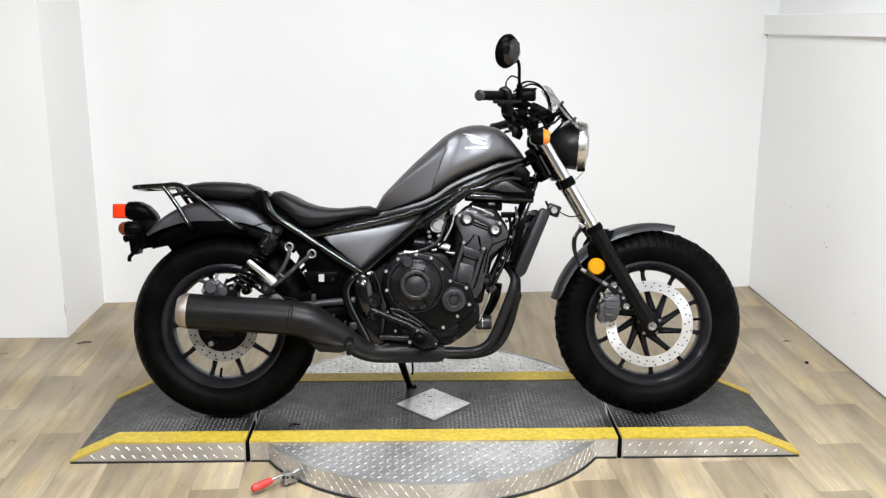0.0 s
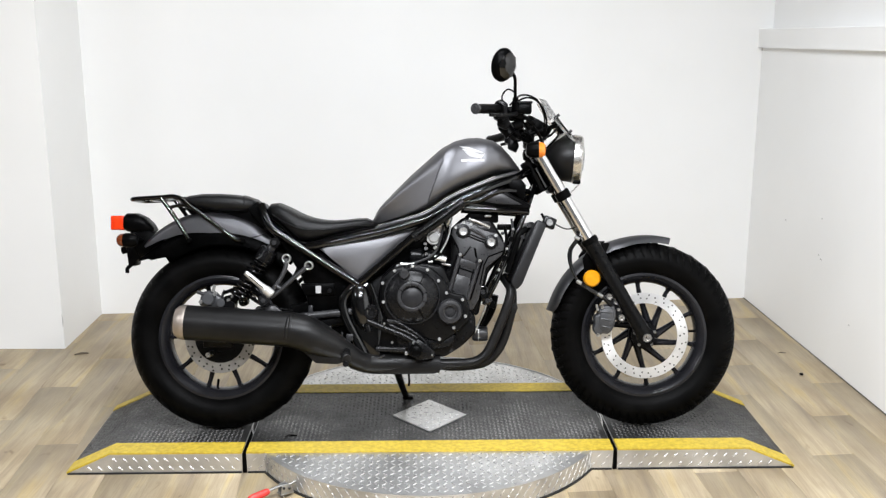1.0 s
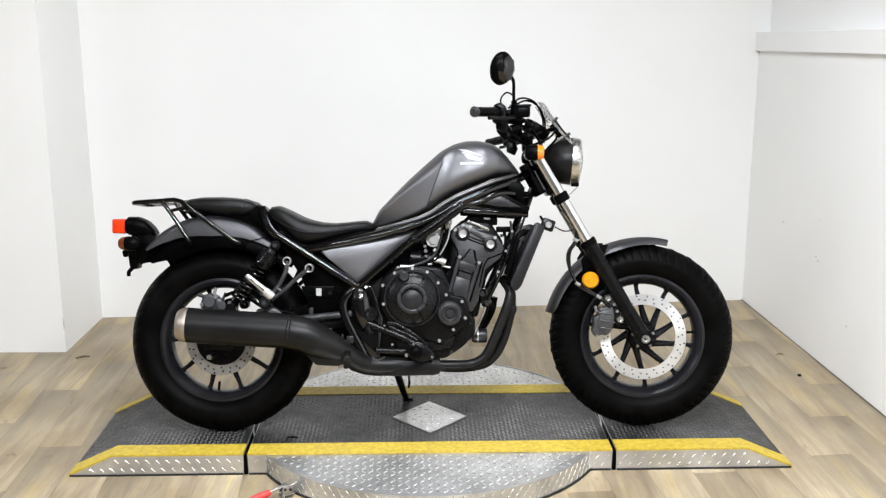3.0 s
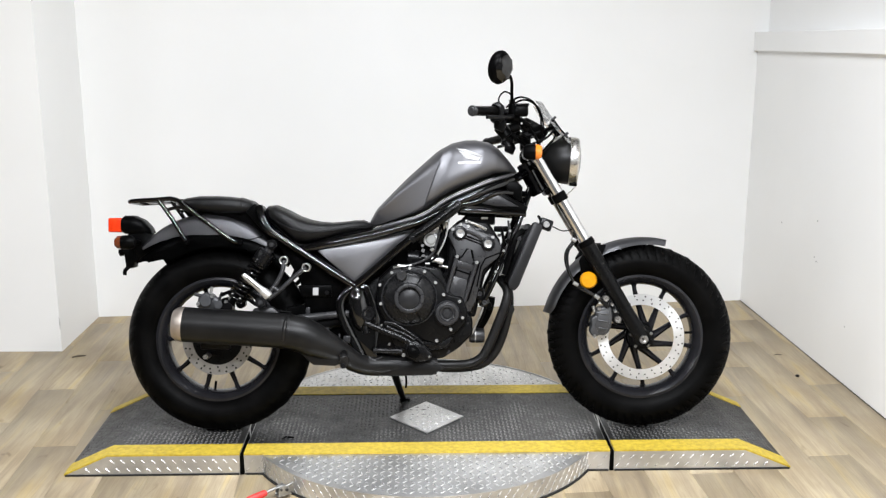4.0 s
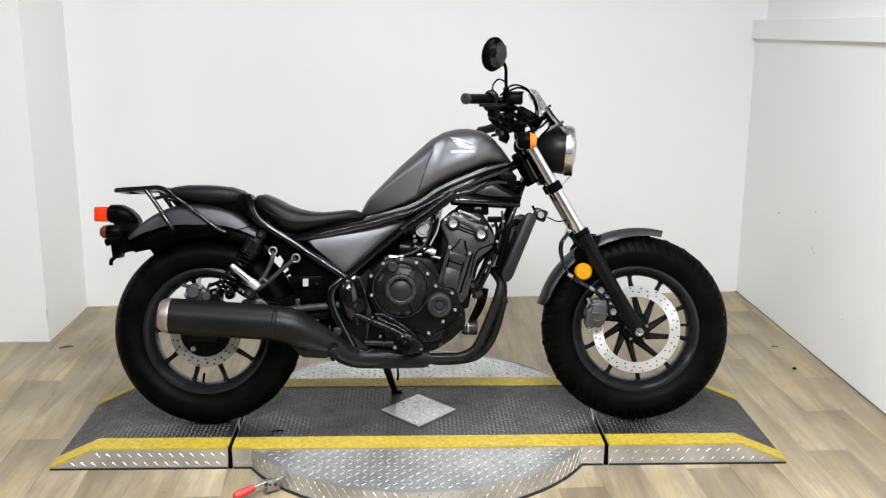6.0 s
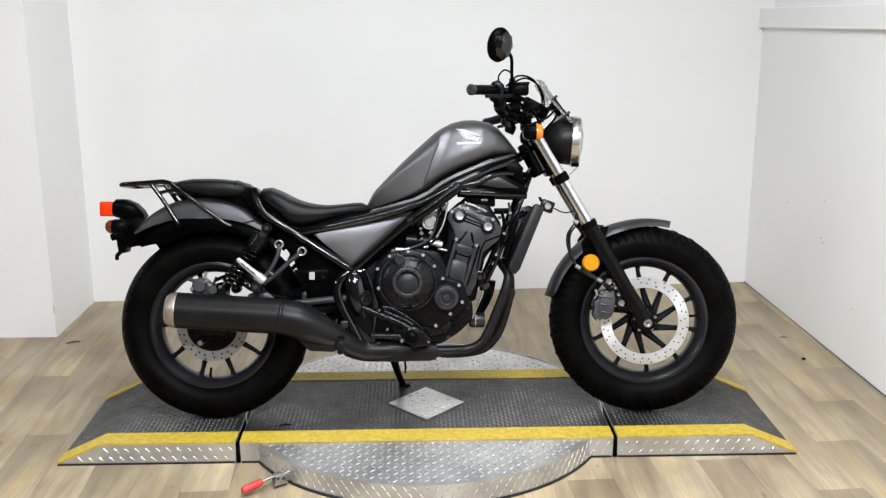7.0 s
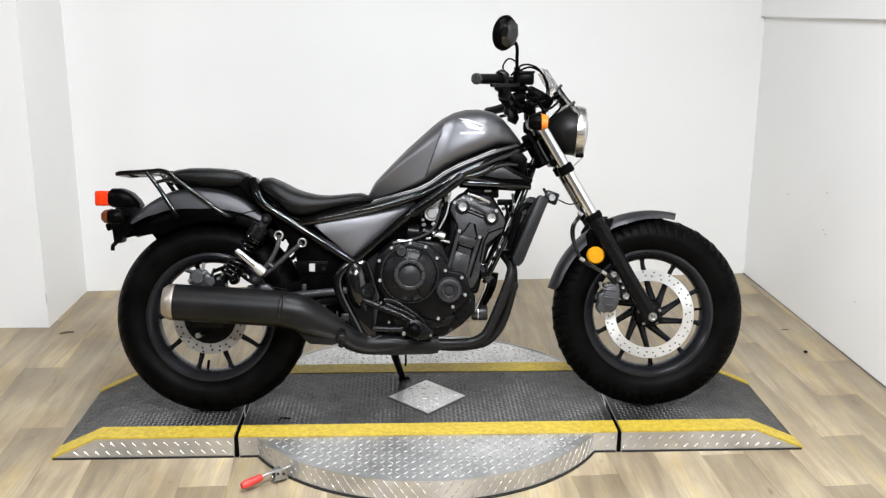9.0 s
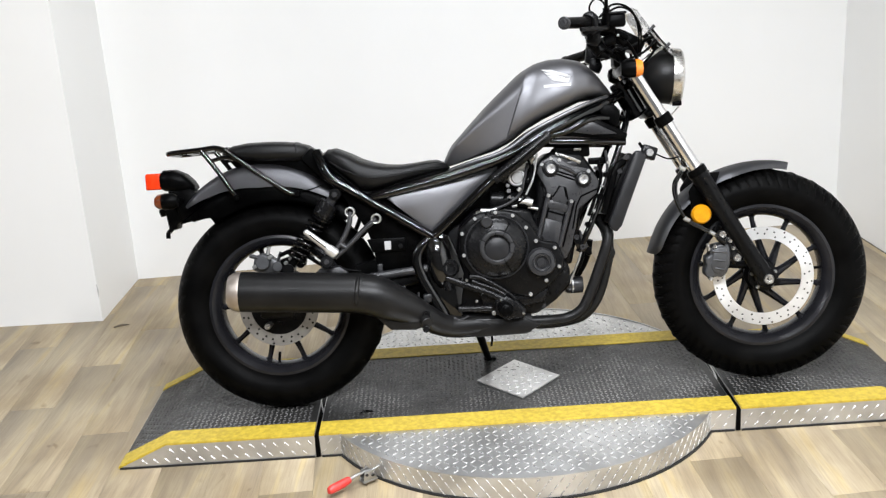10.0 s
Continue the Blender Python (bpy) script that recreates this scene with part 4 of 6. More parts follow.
tank = part("fuel_tank", tk, PAINT, bike, "graphite metallic teardrop fuel tank", None, 60)
for s in (-1, 1):
    e = [(0.545, s * 0.095, 0.705), (0.60, s * 0.118, 0.722), (0.689, s * 0.126, 0.745), (0.738, s * 0.128, 0.767), (0.786, s * 0.130, 0.800), (0.844, s * 0.132, 0.829), (0.96, s * 0.120, 0.876), (1.03, s * 0.075, 0.897)]
    part("tank_seam", tube(e, 0.0062, 10, steps=6), PAINT, tank, "rolled seam along the tank's lower edge")
    # wing-shaped badge and a plain bar under it, lying on the tank's side
    if s < 0:
        feathers = (((0.831, 0.986), (0.862, 0.982), (0.905, 0.966), (0.918, 0.958), (0.905, 0.958), (0.850, 0.976)),
                    ((0.838, 0.976), (0.862, 0.972), (0.900, 0.957), (0.896, 0.953), (0.850, 0.967)),
                    ((0.846, 0.966), (0.866, 0.962), (0.896, 0.951), (0.891, 0.948), (0.856, 0.958)),
                    ((0.853, 0.957), (0.868, 0.954), (0.915, 0.955), (0.906, 0.941), (0.884, 0.945), (0.866, 0.949)))
        for pts in feathers:
            badge = prism(pts, -0.002, 0.010)
            for v in badge.verts:
                v.co.y -= flank(v.co.x, v.co.z)
            part("badge", badge, EMBLEM, tank, "silver wing-shaped badge")
        bar_bm = prism([(0.836, 0.938), (0.876, 0.9385), (0.915, 0.939), (0.915, 0.931), (0.876, 0.9305), (0.836, 0.930)], -0.002, 0.010)
        for v in bar_bm.verts:
            v.co.y -= flank(v.co.x, v.co.z)
        part("badge_bar", bar_bm, EMBLEM, tank, "plain silver bar")
# ---- seats ----
SX = [0.162, 0.168, 0.18, 0.205, 0.24, 0.28, 0.32, 0.36, 0.40, 0.44, 0.48, 0.51, 0.53, 0.542, 0.547]
ST = ((0.162, 0.760), (0.168, 0.780), (0.18, 0.793), (0.205, 0.796), (0.24, 0.780), (0.28, 0.758), (0.32, 0.744), (0.36, 0.736), (0.40, 0.733), (0.44, 0.736), (0.48, 0.741), (0.51, 0.742), (0.53, 0.733), (0.542, 0.722), (0.547, 0.714))
SB = ((0.162, 0.752), (0.19, 0.735), (0.237, 0.693), (0.28, 0.650), (0.33, 0.650), (0.4, 0.673), (0.5, 0.698), (0.547, 0.703))
SW = ((0.162, 0.06), (0.168, 0.095), (0.18, 0.118), (0.205, 0.138), (0.28, 0.150), (0.36, 0.145), (0.44, 0.122), (0.51, 0.10), (0.53, 0.088), (0.542, 0.07), (0.547, 0.05))
seat_bm = loft([(x, curve_at(ST, x), curve_at(SB, x), curve_at(SW, x)) for x in SX], 32, 0.62)
bmesh.ops.smooth_vert(seat_bm, verts=seat_bm.verts[:], factor=0.3, use_axis_x=True, use_axis_y=True, use_axis_z=True)
seat = part("seat", seat_bm, VINYL, bike, "scooped black vinyl rider seat", None, 75)
for s in (-1, 1):
    part("piping", tube([(0.19, s * 0.125, 0.752), (0.24, s * 0.147, 0.722), (0.30, s * 0.150, 0.700), (0.38, s * 0.142, 0.700), (0.46, s * 0.118, 0.712), (0.53, s * 0.088, 0.715)], 0.0022, 6), VINYL, seat, "stitched seam")
part("seat_base", loft([(x, curve_at(SB, x) + 0.012, curve_at(SB, x) - 0.008, curve_at(SW, x) * 0.9) for x in SX[2:-1]], 20, 0.5), PLASTIC, seat, "")
PX = [-0.142, -0.138, -0.128, -0.105, -0.06, 0.0, 0.05, 0.09, 0.115, 0.13, 0.136]
PT = ((-0.142, 0.792), (-0.138, 0.803), (-0.128, 0.812), (-0.105, 0.821), (-0.06, 0.827), (0.0, 0.827), (0.05, 0.824), (0.09, 0.818), (0.115, 0.811), (0.13, 0.800), (0.136, 0.788))
PB = ((-0.142, 0.786), (-0.12, 0.778), (-0.06, 0.768), (0.0, 0.760), (0.09, 0.758), (0.136, 0.768))
PW = ((-0.142, 0.05), (-0.138, 0.068), (-0.128, 0.080), (-0.105, 0.093), (-0.06, 0.104), (0.0, 0.110), (0.05, 0.109), (0.09, 0.104), (0.115, 0.095), (0.13, 0.082), (0.136, 0.06))
pil = part("pillion_seat", loft([(x, curve_at(PT, x), curve_at(PB, x), curve_at(PW, x)) for x in PX], 32, 0.62), VINYL, bike, "padded black vinyl pillion seat", None, 75)
part("strap", tube([(0.092, -0.104, 0.785), (0.088, -0.098, 0.806), (0.085, -0.07, 0.8165), (0.084, 0.0, 0.8188), (0.085, 0.07, 0.8165), (0.088, 0.098, 0.806), (0.092, 0.104, 0.785)], 0.0024, 8), VINYL, pil, "stitched seam across the pillion seat")
part("pillion_base", prism([(-0.125, 0.782), (0.13, 0.778), (0.15, 0.70), (0.06, 0.735), (-0.03, 0.748), (-0.10, 0.752)], -0.07, 0.07, 0.006), PLASTIC, pil, "black plastic base")
part("pillion_bracket", prism([(0.10, 0.768), (0.135, 0.80), (0.16, 0.775), (0.20, 0.715), (0.205, 0.685), (0.165, 0.70)], -0.10, 0.10, 0.006), PLASTIC, bike, "black bracket between the seats")

# ---- rear fender, rack, tail ----
def fender(name, r_fn, a0, a1, hw, edge, mat, label, n=33, parent=None, thick=0.003):
    bm = bmesh.new()
    rows = []
    for i in range(n):
        f = i / (n - 1)
        a = radians(a0 + (a1 - a0) * f)
        top = r_fn(f)
        lowr = edge(f)
        soft_side = min(max((f - 0.42) / 0.3, 0.0), 1.0)
        ring = []
        for k in range(21):
            b = -1.0 + 2.0 * k / 20
            ang = b * 1.57
            yy = hw * (0.80 + 0.20 * min(f * 2.0, 1.0)) * math.copysign(abs(math.sin(ang)) ** (0.46 + 0.24 * soft_side), ang)
            rr = lowr + (top - lowr) * max(0.0, math.cos(ang) - 0.001) ** (0.42 + 0.28 * soft_side)
            ring.append(bm.verts.new((RW.x + rr * math.cos(a), yy, RW.z + rr * math.sin(a))))
        rows.append(ring)
    for p, q in zip(rows, rows[1:]):
        for k in range(20):
            bm.faces.new((p[k], p[k + 1], q[k + 1], q[k]))
    bmesh.ops.solidify(bm, geom=bm.faces[:], thickness=thick)
    return part(name, bm, mat, parent or bike, label, None, 60)


# paint edge raised so the black below stands for its shaded side
rf = fender("rear_fender", lambda f: 0.405 + 0.038 * math.sin(math.pi * min(max(f * 1.08 + 0.04, 0), 1)) ** 0.6, 129, 60, 0.098,
            lambda f: 0.363 + 0.040 * (1 - min(f * 2.0, 1)) + 0.004 * f, PAINT, "graphite metallic rear fender")
fender("inner_fender", lambda f: 0.392, 136, 48, 0.094, lambda f: 0.314 + 0.07 * (1 - min(f * 5, 1)) + 0.02 * f, PLASTIC, "black inner fender, also standing for shaded lower paint", parent=rf)
# added black filler, closes the gap between fender and tyre
fender("fender_liner", lambda f: 0.385, 125, 50, 0.045, lambda f: 0.318, PLASTIC, "", parent=rf)
for s in (-1, 1):
    part("fender_seam", tube([(0.035, s * 0.099, 0.678), (0.07, s * 0.1, 0.672), (0.12, s * 0.1, 0.674), (0.165, s * 0.098, 0.687)], 0.0018, 6), PLASTIC, rf, "")
rack = part("luggage_rack", tube([(-0.155, -0.098, 0.816), (-0.20, -0.098, 0.812), (-0.27, -0.096, 0.808), (-0.297, -0.08, 0.806), (-0.302, -0.04, 0.806), (-0.302, 0.04, 0.806), (-0.297, 0.08, 0.806), (-0.27, 0.096, 0.808), (-0.20, 0.098, 0.812), (-0.155, 0.098, 0.816)], 0.0078, 12), GLOSSBLACK, bike, "black tubular luggage rack behind the pillion seat")
for s in (-1, 1):
    part("rack_stay", tube([(-0.155, s * 0.098, 0.816), (-0.125, s * 0.1, 0.807), (-0.09, s * 0.102, 0.78), (0.02, s * 0.104, 0.697), (0.062, s * 0.104, 0.668), (0.085, s * 0.103, 0.664)], 0.0078, 12), GLOSSBLACK, rack, "")
    part("rack_leg", tube([(-0.195, s * 0.098, 0.81), (-0.155, s * 0.1, 0.755), (-0.108, s * 0.104, 0.682), (-0.098, s * 0.102, 0.664)], 0.0075, 12), GLOSSBLACK, rack, "")
    part("rack_strut", tube([(-0.17, s * 0.098, 0.776), (-0.12, s * 0.095, 0.785), (-0.07, s * 0.098, 0.765)], 0.006, 10), GLOSSBLACK, rack, "")
    for q in ((0.085, 0.664), (-0.098, 0.664)):
        part("rack_bolt", cyl((q[0], s * 0.112, q[1]), (q[0], s * 0.094, q[1]), 0.0085, 8), PLASTIC, rack, "")
for x in (-0.245, -0.195, -0.15):
    part("rack_bar", tube([(x, -0.097, 0.81), (x, 0, 0.806), (x, 0.097, 0.81)], 0.0055, 10), GLOSSBLACK, rack, "")
tl = part("tail_light", loft([(-0.339, 0.752, 0.700, 0.050), (-0.33, 0.760, 0.695, 0.055), (-0.30, 0.760, 0.690, 0.056), (-0.27, 0.746, 0.690, 0.052), (-0.25, 0.726, 0.693, 0.044), (-0.238, 0.708, 0.697, 0.03)], 28, 0.55), PLASTIC, bike, "black tail light housing with a red lens")
part("tail_lens", box(-0.384, -0.336, -0.048, 0.048, 0.701, 0.751, 0.006, 3), REDLENS, tl, "bright red lens")
part("tail_bracket", prism([(-0.32, 0.695), (-0.25, 0.70), (-0.215, 0.672), (-0.172, 0.62), (-0.175, 0.611), (-0.262, 0.609), (-0.285, 0.605), (-0.30, 0.655)], -0.045, 0.045, 0.005), PLASTIC, bike, "black tail bracket")
ph = part("plate_holder", prism([(-0.335, 0.642), (-0.312, 0.655), (-0.268, 0.65), (-0.262, 0.61), (-0.30, 0.594), (-0.302, 0.578), (-0.325, 0.572)], -0.035, 0.035, 0.004), PLASTIC, bike, "black plate holder and lamp")
part("plate_lamp", cyl((-0.352, -0.02, 0.628), (-0.325, -0.02, 0.636), 0.013, 14), PLASTIC, ph, "")
part("plate_hook", tube([(-0.318, -0.03, 0.578), (-0.33, -0.03, 0.566), (-0.331, -0.03, 0.55)], 0.007, 8), PLASTIC, ph, "")
for s in (-1, 1):
    rs = part("rear_signal", lathe([(0.004, -0.265), (0.016, -0.267), (0.0235, -0.28), (0.0245, -0.305), (0.022, -0.314), (0.004, -0.314)], 28, "x"), PLASTIC, bike, "black rear turn signal", Matrix.Translation((0, s * 0.13, 0.665)))
    part("signal_lens", lathe([(0.004, -0.312), (0.0228, -0.313), (0.0215, -0.325), (0.014, -0.334), (0.004, -0.336)], 28, "x"), DARKORANGE, rs, "dark orange lens", Matrix.Translation((0, s * 0.13, 0.665)))
    part("signal_stem", cyl((-0.285, s * 0.115, 0.668), (-0.275, s * 0.03, 0.665), 0.009, 12), PLASTIC, rs, "")

# ---- frame ----
def both(name, pts, r, mat, label="", flat=1.0, parent=None, steps=6):
    made = []
    for s in (-1, 1):
        made.append(part(name, tube([(x, -s * y, z) for x, y, z in pts], r, 14, flat=flat, steps=steps), mat, parent or bike, label))
    return made


both("frame_tube", [(1.075, -0.035, 0.905), (1.03, -0.075, 0.880), (0.95, -0.115, 0.848), (0.85, -0.135, 0.805), (0.72, -0.14, 0.738), (0.64, -0.14, 0.712), (0.554, -0.14, 0.690), (0.42, -0.14, 0.662), (0.31, -0.138, 0.640)], 0.0155, GLOSSBLACK, "gloss black main frame tube")
both("frame_tube", [(0.150, -0.108, 0.786), (0.168, -0.120, 0.744), (0.194, -0.134, 0.702), (0.25, -0.138, 0.664), (0.31, -0.14, 0.625), (0.40, -0.142, 0.566), (0.483, -0.144, 0.512)], 0.0150, GLOSSBLACK, "gloss black rear frame tube")
both("frame_tube", [(0.478, -0.144, 0.510), (0.52, -0.142, 0.543), (0.65, -0.14, 0.655), (0.74, -0.138, 0.728), (0.83, -0.136, 0.797)], 0.0145, GLOSSBLACK, "gloss black diagonal frame tube")
both("frame_tube", [(1.10, -0.03, 0.855), (1.075, -0.09, 0.80), (1.04, -0.12, 0.715), (0.99, -0.125, 0.60), (0.955, -0.125, 0.52), (0.915, -0.12, 0.44)], 0.0098, GLOSSBLACK, "gloss black front down tube")
both("frame_tube", [(1.075, -0.06, 0.83), (0.97, -0.125, 0.83), (0.90, -0.13, 0.80), (0.845, -0.135, 0.79)], 0.011, GLOSSBLACK, "")
both("frame_tube", [(0.845, -0.128, 0.772), (0.95, -0.13, 0.766), (1.07, -0.115, 0.757)], 0.010, GLOSSBLACK, "")
both("frame_strut", [(0.672, -0.160, 0.670), (0.75, -0.162, 0.722), (0.845, -0.158, 0.792)], 0.016, ENGINE, "satin black engine hanger", 0.55)
# dark line for the shade in the strut's groove
both("strut_groove", [(0.688, -0.1705, 0.681), (0.75, -0.1722, 0.722), (0.825, -0.1688, 0.778)], 0.0034, PLASTIC, "")
both("frame_tube", [(0.483, -0.144, 0.512), (0.447, -0.15, 0.485), (0.432, -0.152, 0.446), (0.447, -0.152, 0.390), (0.482, -0.152, 0.32), (0.512, -0.15, 0.262)], 0.0165, GLOSSBLACK, "gloss black swingarm cradle", 0.7)
for s in (-1, 1):
    pv = part("pivot_plate", prism([(0.50, 0.525), (0.53, 0.515), (0.555, 0.45), (0.57, 0.395), (0.555, 0.30), (0.56, 0.258), (0.515, 0.252), (0.465, 0.36), (0.452, 0.42), (0.462, 0.48)], s * 0.128, s * 0.150, 0.005), GLOSSBLACK, bike, "gloss black pivot plate")
    part("pivot_cap", lathe([(0.004, s * 0.014), (0.013, s * 0.014), (0.0145, s * 0.019), (0.020, s * 0.0195), (0.0255, s * 0.013), (0.027, 0.0), (0.004, 0.0)], 28, "y"), ENGINE, pv, "", Matrix.Translation((0.528, s * 0.158, 0.418)))
    bulge = lathe([(0.004, -0.085), (0.018, -0.078), (0.030, -0.055), (0.036, -0.02), (0.036, 0.03), (0.028, 0.062), (0.014, 0.08), (0.004, 0.084)], 24, "z")
    part("pivot_cover", bulge, GLOSSCOVER, pv, "gloss black bulged cover", Matrix.Translation((0.497, s * 0.146, 0.437)) @ Matrix.Rotation(radians(-10), 4, "Y") @ Matrix.Diagonal((1.05, 0.85, 0.95, 1)))
    # head-stock side cover
    cv = part("head_cover", prism([(0.852, 0.790), (0.955, 0.840), (0.975, 0.838), (1.078, 0.782), (1.07, 0.764), (0.96, 0.776)], s * 0.108, s * 0.128, 0.004), PLASTIC, bike, "black triangular side cover")
    part("cover_inset", prism([(0.905, 0.797), (0.958, 0.824), (0.972, 0.823), (1.045, 0.783), (0.97, 0.785)], s * 0.127, s * 0.1315, 0.002), ENGINEGREY, cv, "grey inset")
    part("inner_panel", prism([(0.30, 0.655), (0.60, 0.705), (0.72, 0.72), (0.70, 0.62), (0.60, 0.55), (0.49, 0.50)], s * 0.070, s * 0.086, 0.004), PLASTIC, bike, "black panel behind the side cover")
    part("head_panel", prism([(0.985, 0.872), (1.045, 0.872), (1.062, 0.852), (1.056, 0.806), (1.04, 0.806)], s * 0.095, s * 0.103, 0.003), PLASTIC, cv, "")
    outline = [(0.345, 0.640), (0.45, 0.6615), (0.55, 0.682), (0.672, 0.712), (0.686, 0.708), (0.690, 0.698), (0.650, 0.664), (0.61, 0.630), (0.55, 0.580), (0.487, 0.528), (0.478, 0.527), (0.468, 0.535), (0.405, 0.588)]
    cx, cz = 0.545, 0.630
    slope = 0.10
    dome = bmesh.new()
    rings = [[dome.verts.new((cx + (x - cx) * k, s * (y - slope * (cx + (x - cx) * k - 0.42)), cz + (z - cz) * k)) for x, z in outline] for k, y in ((1.0, 0.112), (1.0, 0.130), (0.985, 0.1345), (0.90, 0.1375), (0.70, 0.1405), (0.40, 0.1430))]
    for p, q in zip(rings, rings[1:]):
        for k in range(len(outline)):
            dome.faces.new((p[k], p[(k + 1) % len(outline)], q[(k + 1) % len(outline)], q[k]))
    tip = dome.verts.new((cx, s * (0.1438 - slope * (cx - 0.42)), cz))
    for k in range(len(outline)):
        dome.faces.new((rings[-1][k], rings[-1][(k + 1) % len(outline)], tip))
    dome.faces.new(rings[0])
    part("side_cover", dome, PAINT, bike, "graphite metallic triangular side cover", None, 50)
# black shell under the tank and seat that hides the middle
part("under_tank", prism([(0.50, 0.70), (0.70, 0.745), (0.85, 0.83), (1.02, 0.89), (1.06, 0.86), (1.07, 0.77), (0.97, 0.78), (0.86, 0.79), (0.78, 0.72), (0.62, 0.66), (0.48, 0.655)], -0.075, 0.075, 0.006), PLASTIC, bike, "black tank underside and airbox")
bb = part("battery_box", prism([(0.215, 0.655), (0.205, 0.70), (0.29, 0.67), (0.34, 0.63), (0.45, 0.55), (0.455, 0.45), (0.40, 0.40), (0.31, 0.43), (0.30, 0.50), (0.285, 0.545), (0.25, 0.60)], -0.115, 0.115, 0.008), PLASTIC, bike, "black battery box behind the engine")
part("box_cover", prism([(0.285, 0.515), (0.40, 0.515), (0.402, 0.476), (0.30, 0.474)], -0.124, -0.114, 0.003), PLASTIC, bb, "")
part("box_label", prism([(0.337, 0.507), (0.356, 0.507), (0.356, 0.481), (0.337, 0.481)], -0.1265, -0.1235, 0.001, 1), LABELWHITE, bb, "small white label")
part("box_bolt", cyl((0.385, -0.129, 0.49), (0.385, -0.12, 0.49), 0.008, 10), ENGINE, bb, "")

# added black block, fills the dark clutter behind the engine
part("linkage_box", prism([(0.24, 0.44), (0.44, 0.47), (0.50, 0.52), (0.60, 0.56), (0.60, 0.30), (0.66, 0.27), (0.70, 0.262), (0.50, 0.255), (0.44, 0.31), (0.36, 0.355), (0.25, 0.37)], -0.105, 0.095, 0.01), PLASTIC, bike, "black filler behind the engine")
# added grey blocks; the second stands for a glint
for q in ((0.313, 0.328, 0.414, 0.440), (0.378, 0.392, 0.360, 0.370)):
    part("cable_clip", box(q[0], q[1], -0.135, -0.12, q[2], q[3], 0.002), ENGINEGREY, bb, "small grey block for a pale spot")
# ---- swingarm, shocks, pegs, stand ----
both("swingarm", [(0.53, -0.11, 0.415), (0.40, -0.115, 0.39), (0.20, -0.112, 0.352), (0.05, -0.108, 0.33), (-0.03, -0.106, 0.322)], [0.026, 0.024, 0.022, 0.022, 0.024], MATTEBLACK, "black steel swingarm", 0.7)
for s in (-1, 1):
    a, b = Vector((0.202, s * 0.135, 0.655)), Vector((0.048, s * 0.128, 0.440))
    d = (b - a).normalized()
    sh = part("shock_absorber", cyl(a + d * 0.030, a + d * 0.075, 0.0315, 24), ENGINE, bike, "black rear shock absorber")
    part("shock_neck", cyl(a + d * 0.008, a + d * 0.034, 0.0155, 16), ENGINEGREY, sh, "")
    part("shock_collar", cyl(a + d * 0.072, a + d * 0.080, 0.0335, 24), GLOSSBLACK, sh, "")
    part("shock_rod", cyl(a + d * 0.075, b, 0.012, 14), PLASTIC, sh, "")
    for c in (a, b):
        part("shock_eye", cyl(c + Vector((0, -0.02, 0)), c + Vector((0, 0.02, 0)), 0.0175, 16), MATTEBLACK, sh, "")
    part("shock_eye_bolt", cyl(a + Vector((0, s * 0.02, 0)), a + Vector((0, s * 0.03, 0)), 0.009, 6), ENGINEGREY, sh, "")
    helix = []
    e1 = d.cross(Vector((0, 1, 0))).normalized()
    e2 = d.cross(e1)
    for i in range(150):
        f = i / 149
        t = 2 * math.pi * 9 * f
        helix.append(a + d * (0.082 + 0.150 * f) + 0.0265 * (math.cos(t) * e1 + math.sin(t) * e2))
    part("spring", tube(helix, 0.0046, 8, smooth=False), GLOSSCOVER, sh, "gloss black coil spring")
    pb = part("passenger_peg_bracket", tube([(0.246, s * 0.185, 0.602), (0.243, s * 0.19, 0.57), (0.225, s * 0.195, 0.53), (0.200, s * 0.2, 0.495), (0.185, s * 0.2, 0.475)], 0.0075, 10), ENGINEGREY, bike, "grey forked passenger peg bracket")
    part("bracket_arm", tube([(0.321, s * 0.185, 0.578), (0.28, s * 0.19, 0.545), (0.235, s * 0.195, 0.503), (0.195, s * 0.2, 0.472)], 0.0075, 10), ENGINEGREY, pb, "")
    part("bracket_arm", tube([(0.212, s * 0.197, 0.512), (0.228, s * 0.197, 0.50)], 0.0085, 10, smooth=False), ENGINEGREY, pb, "")
    for q in ((0.246, 0.602), (0.321, 0.578)):
        part("bracket_eye", lathe([(0.0085, -0.012), (0.0155, -0.012), (0.0155, 0.012), (0.0085, 0.012)], 20, "y", closed=True), ENGINEGREY, pb, "", Matrix.Translation((q[0], s * 0.178, q[1])))
        part("eye_rim", lathe([(0.0108, -0.0015), (0.0128, -0.0022), (0.0146, -0.0012), (0.0146, 0.0015), (0.0108, 0.0015)], 24, "y", closed=True), ZINC, pb, "thin bright rim", Matrix.Translation((q[0], s * 0.1905, q[1])))
        part("eye_bolt", cyl((q[0], s * 0.165, q[1]), (q[0], s * 0.18, q[1]), 0.009, 12), PLASTIC, pb, "")
    peg = part("peg", tube([(0.116, s * 0.226, 0.557), (0.119, s * 0.226, 0.554), (0.135, s * 0.224, 0.540), (0.158, s * 0.221, 0.520), (0.176, s * 0.217, 0.504), (0.181, s * 0.216, 0.499), (0.197, s * 0.212, 0.484), (0.201, s * 0.211, 0.480)], [0.004, 0.0085, 0.0095, 0.0105, 0.0125, 0.0155, 0.0165, 0.012], 16, flat=0.8), PEGSILVER, pb, "folded silver foot peg")
    # dark line for the shade in the peg's slot
    part("peg_groove", tube([(0.130, s * 0.2335, 0.545), (0.158, s * 0.2305, 0.520), (0.174, s * 0.2285, 0.506)], 0.0016, 6), PLASTIC, peg, "")
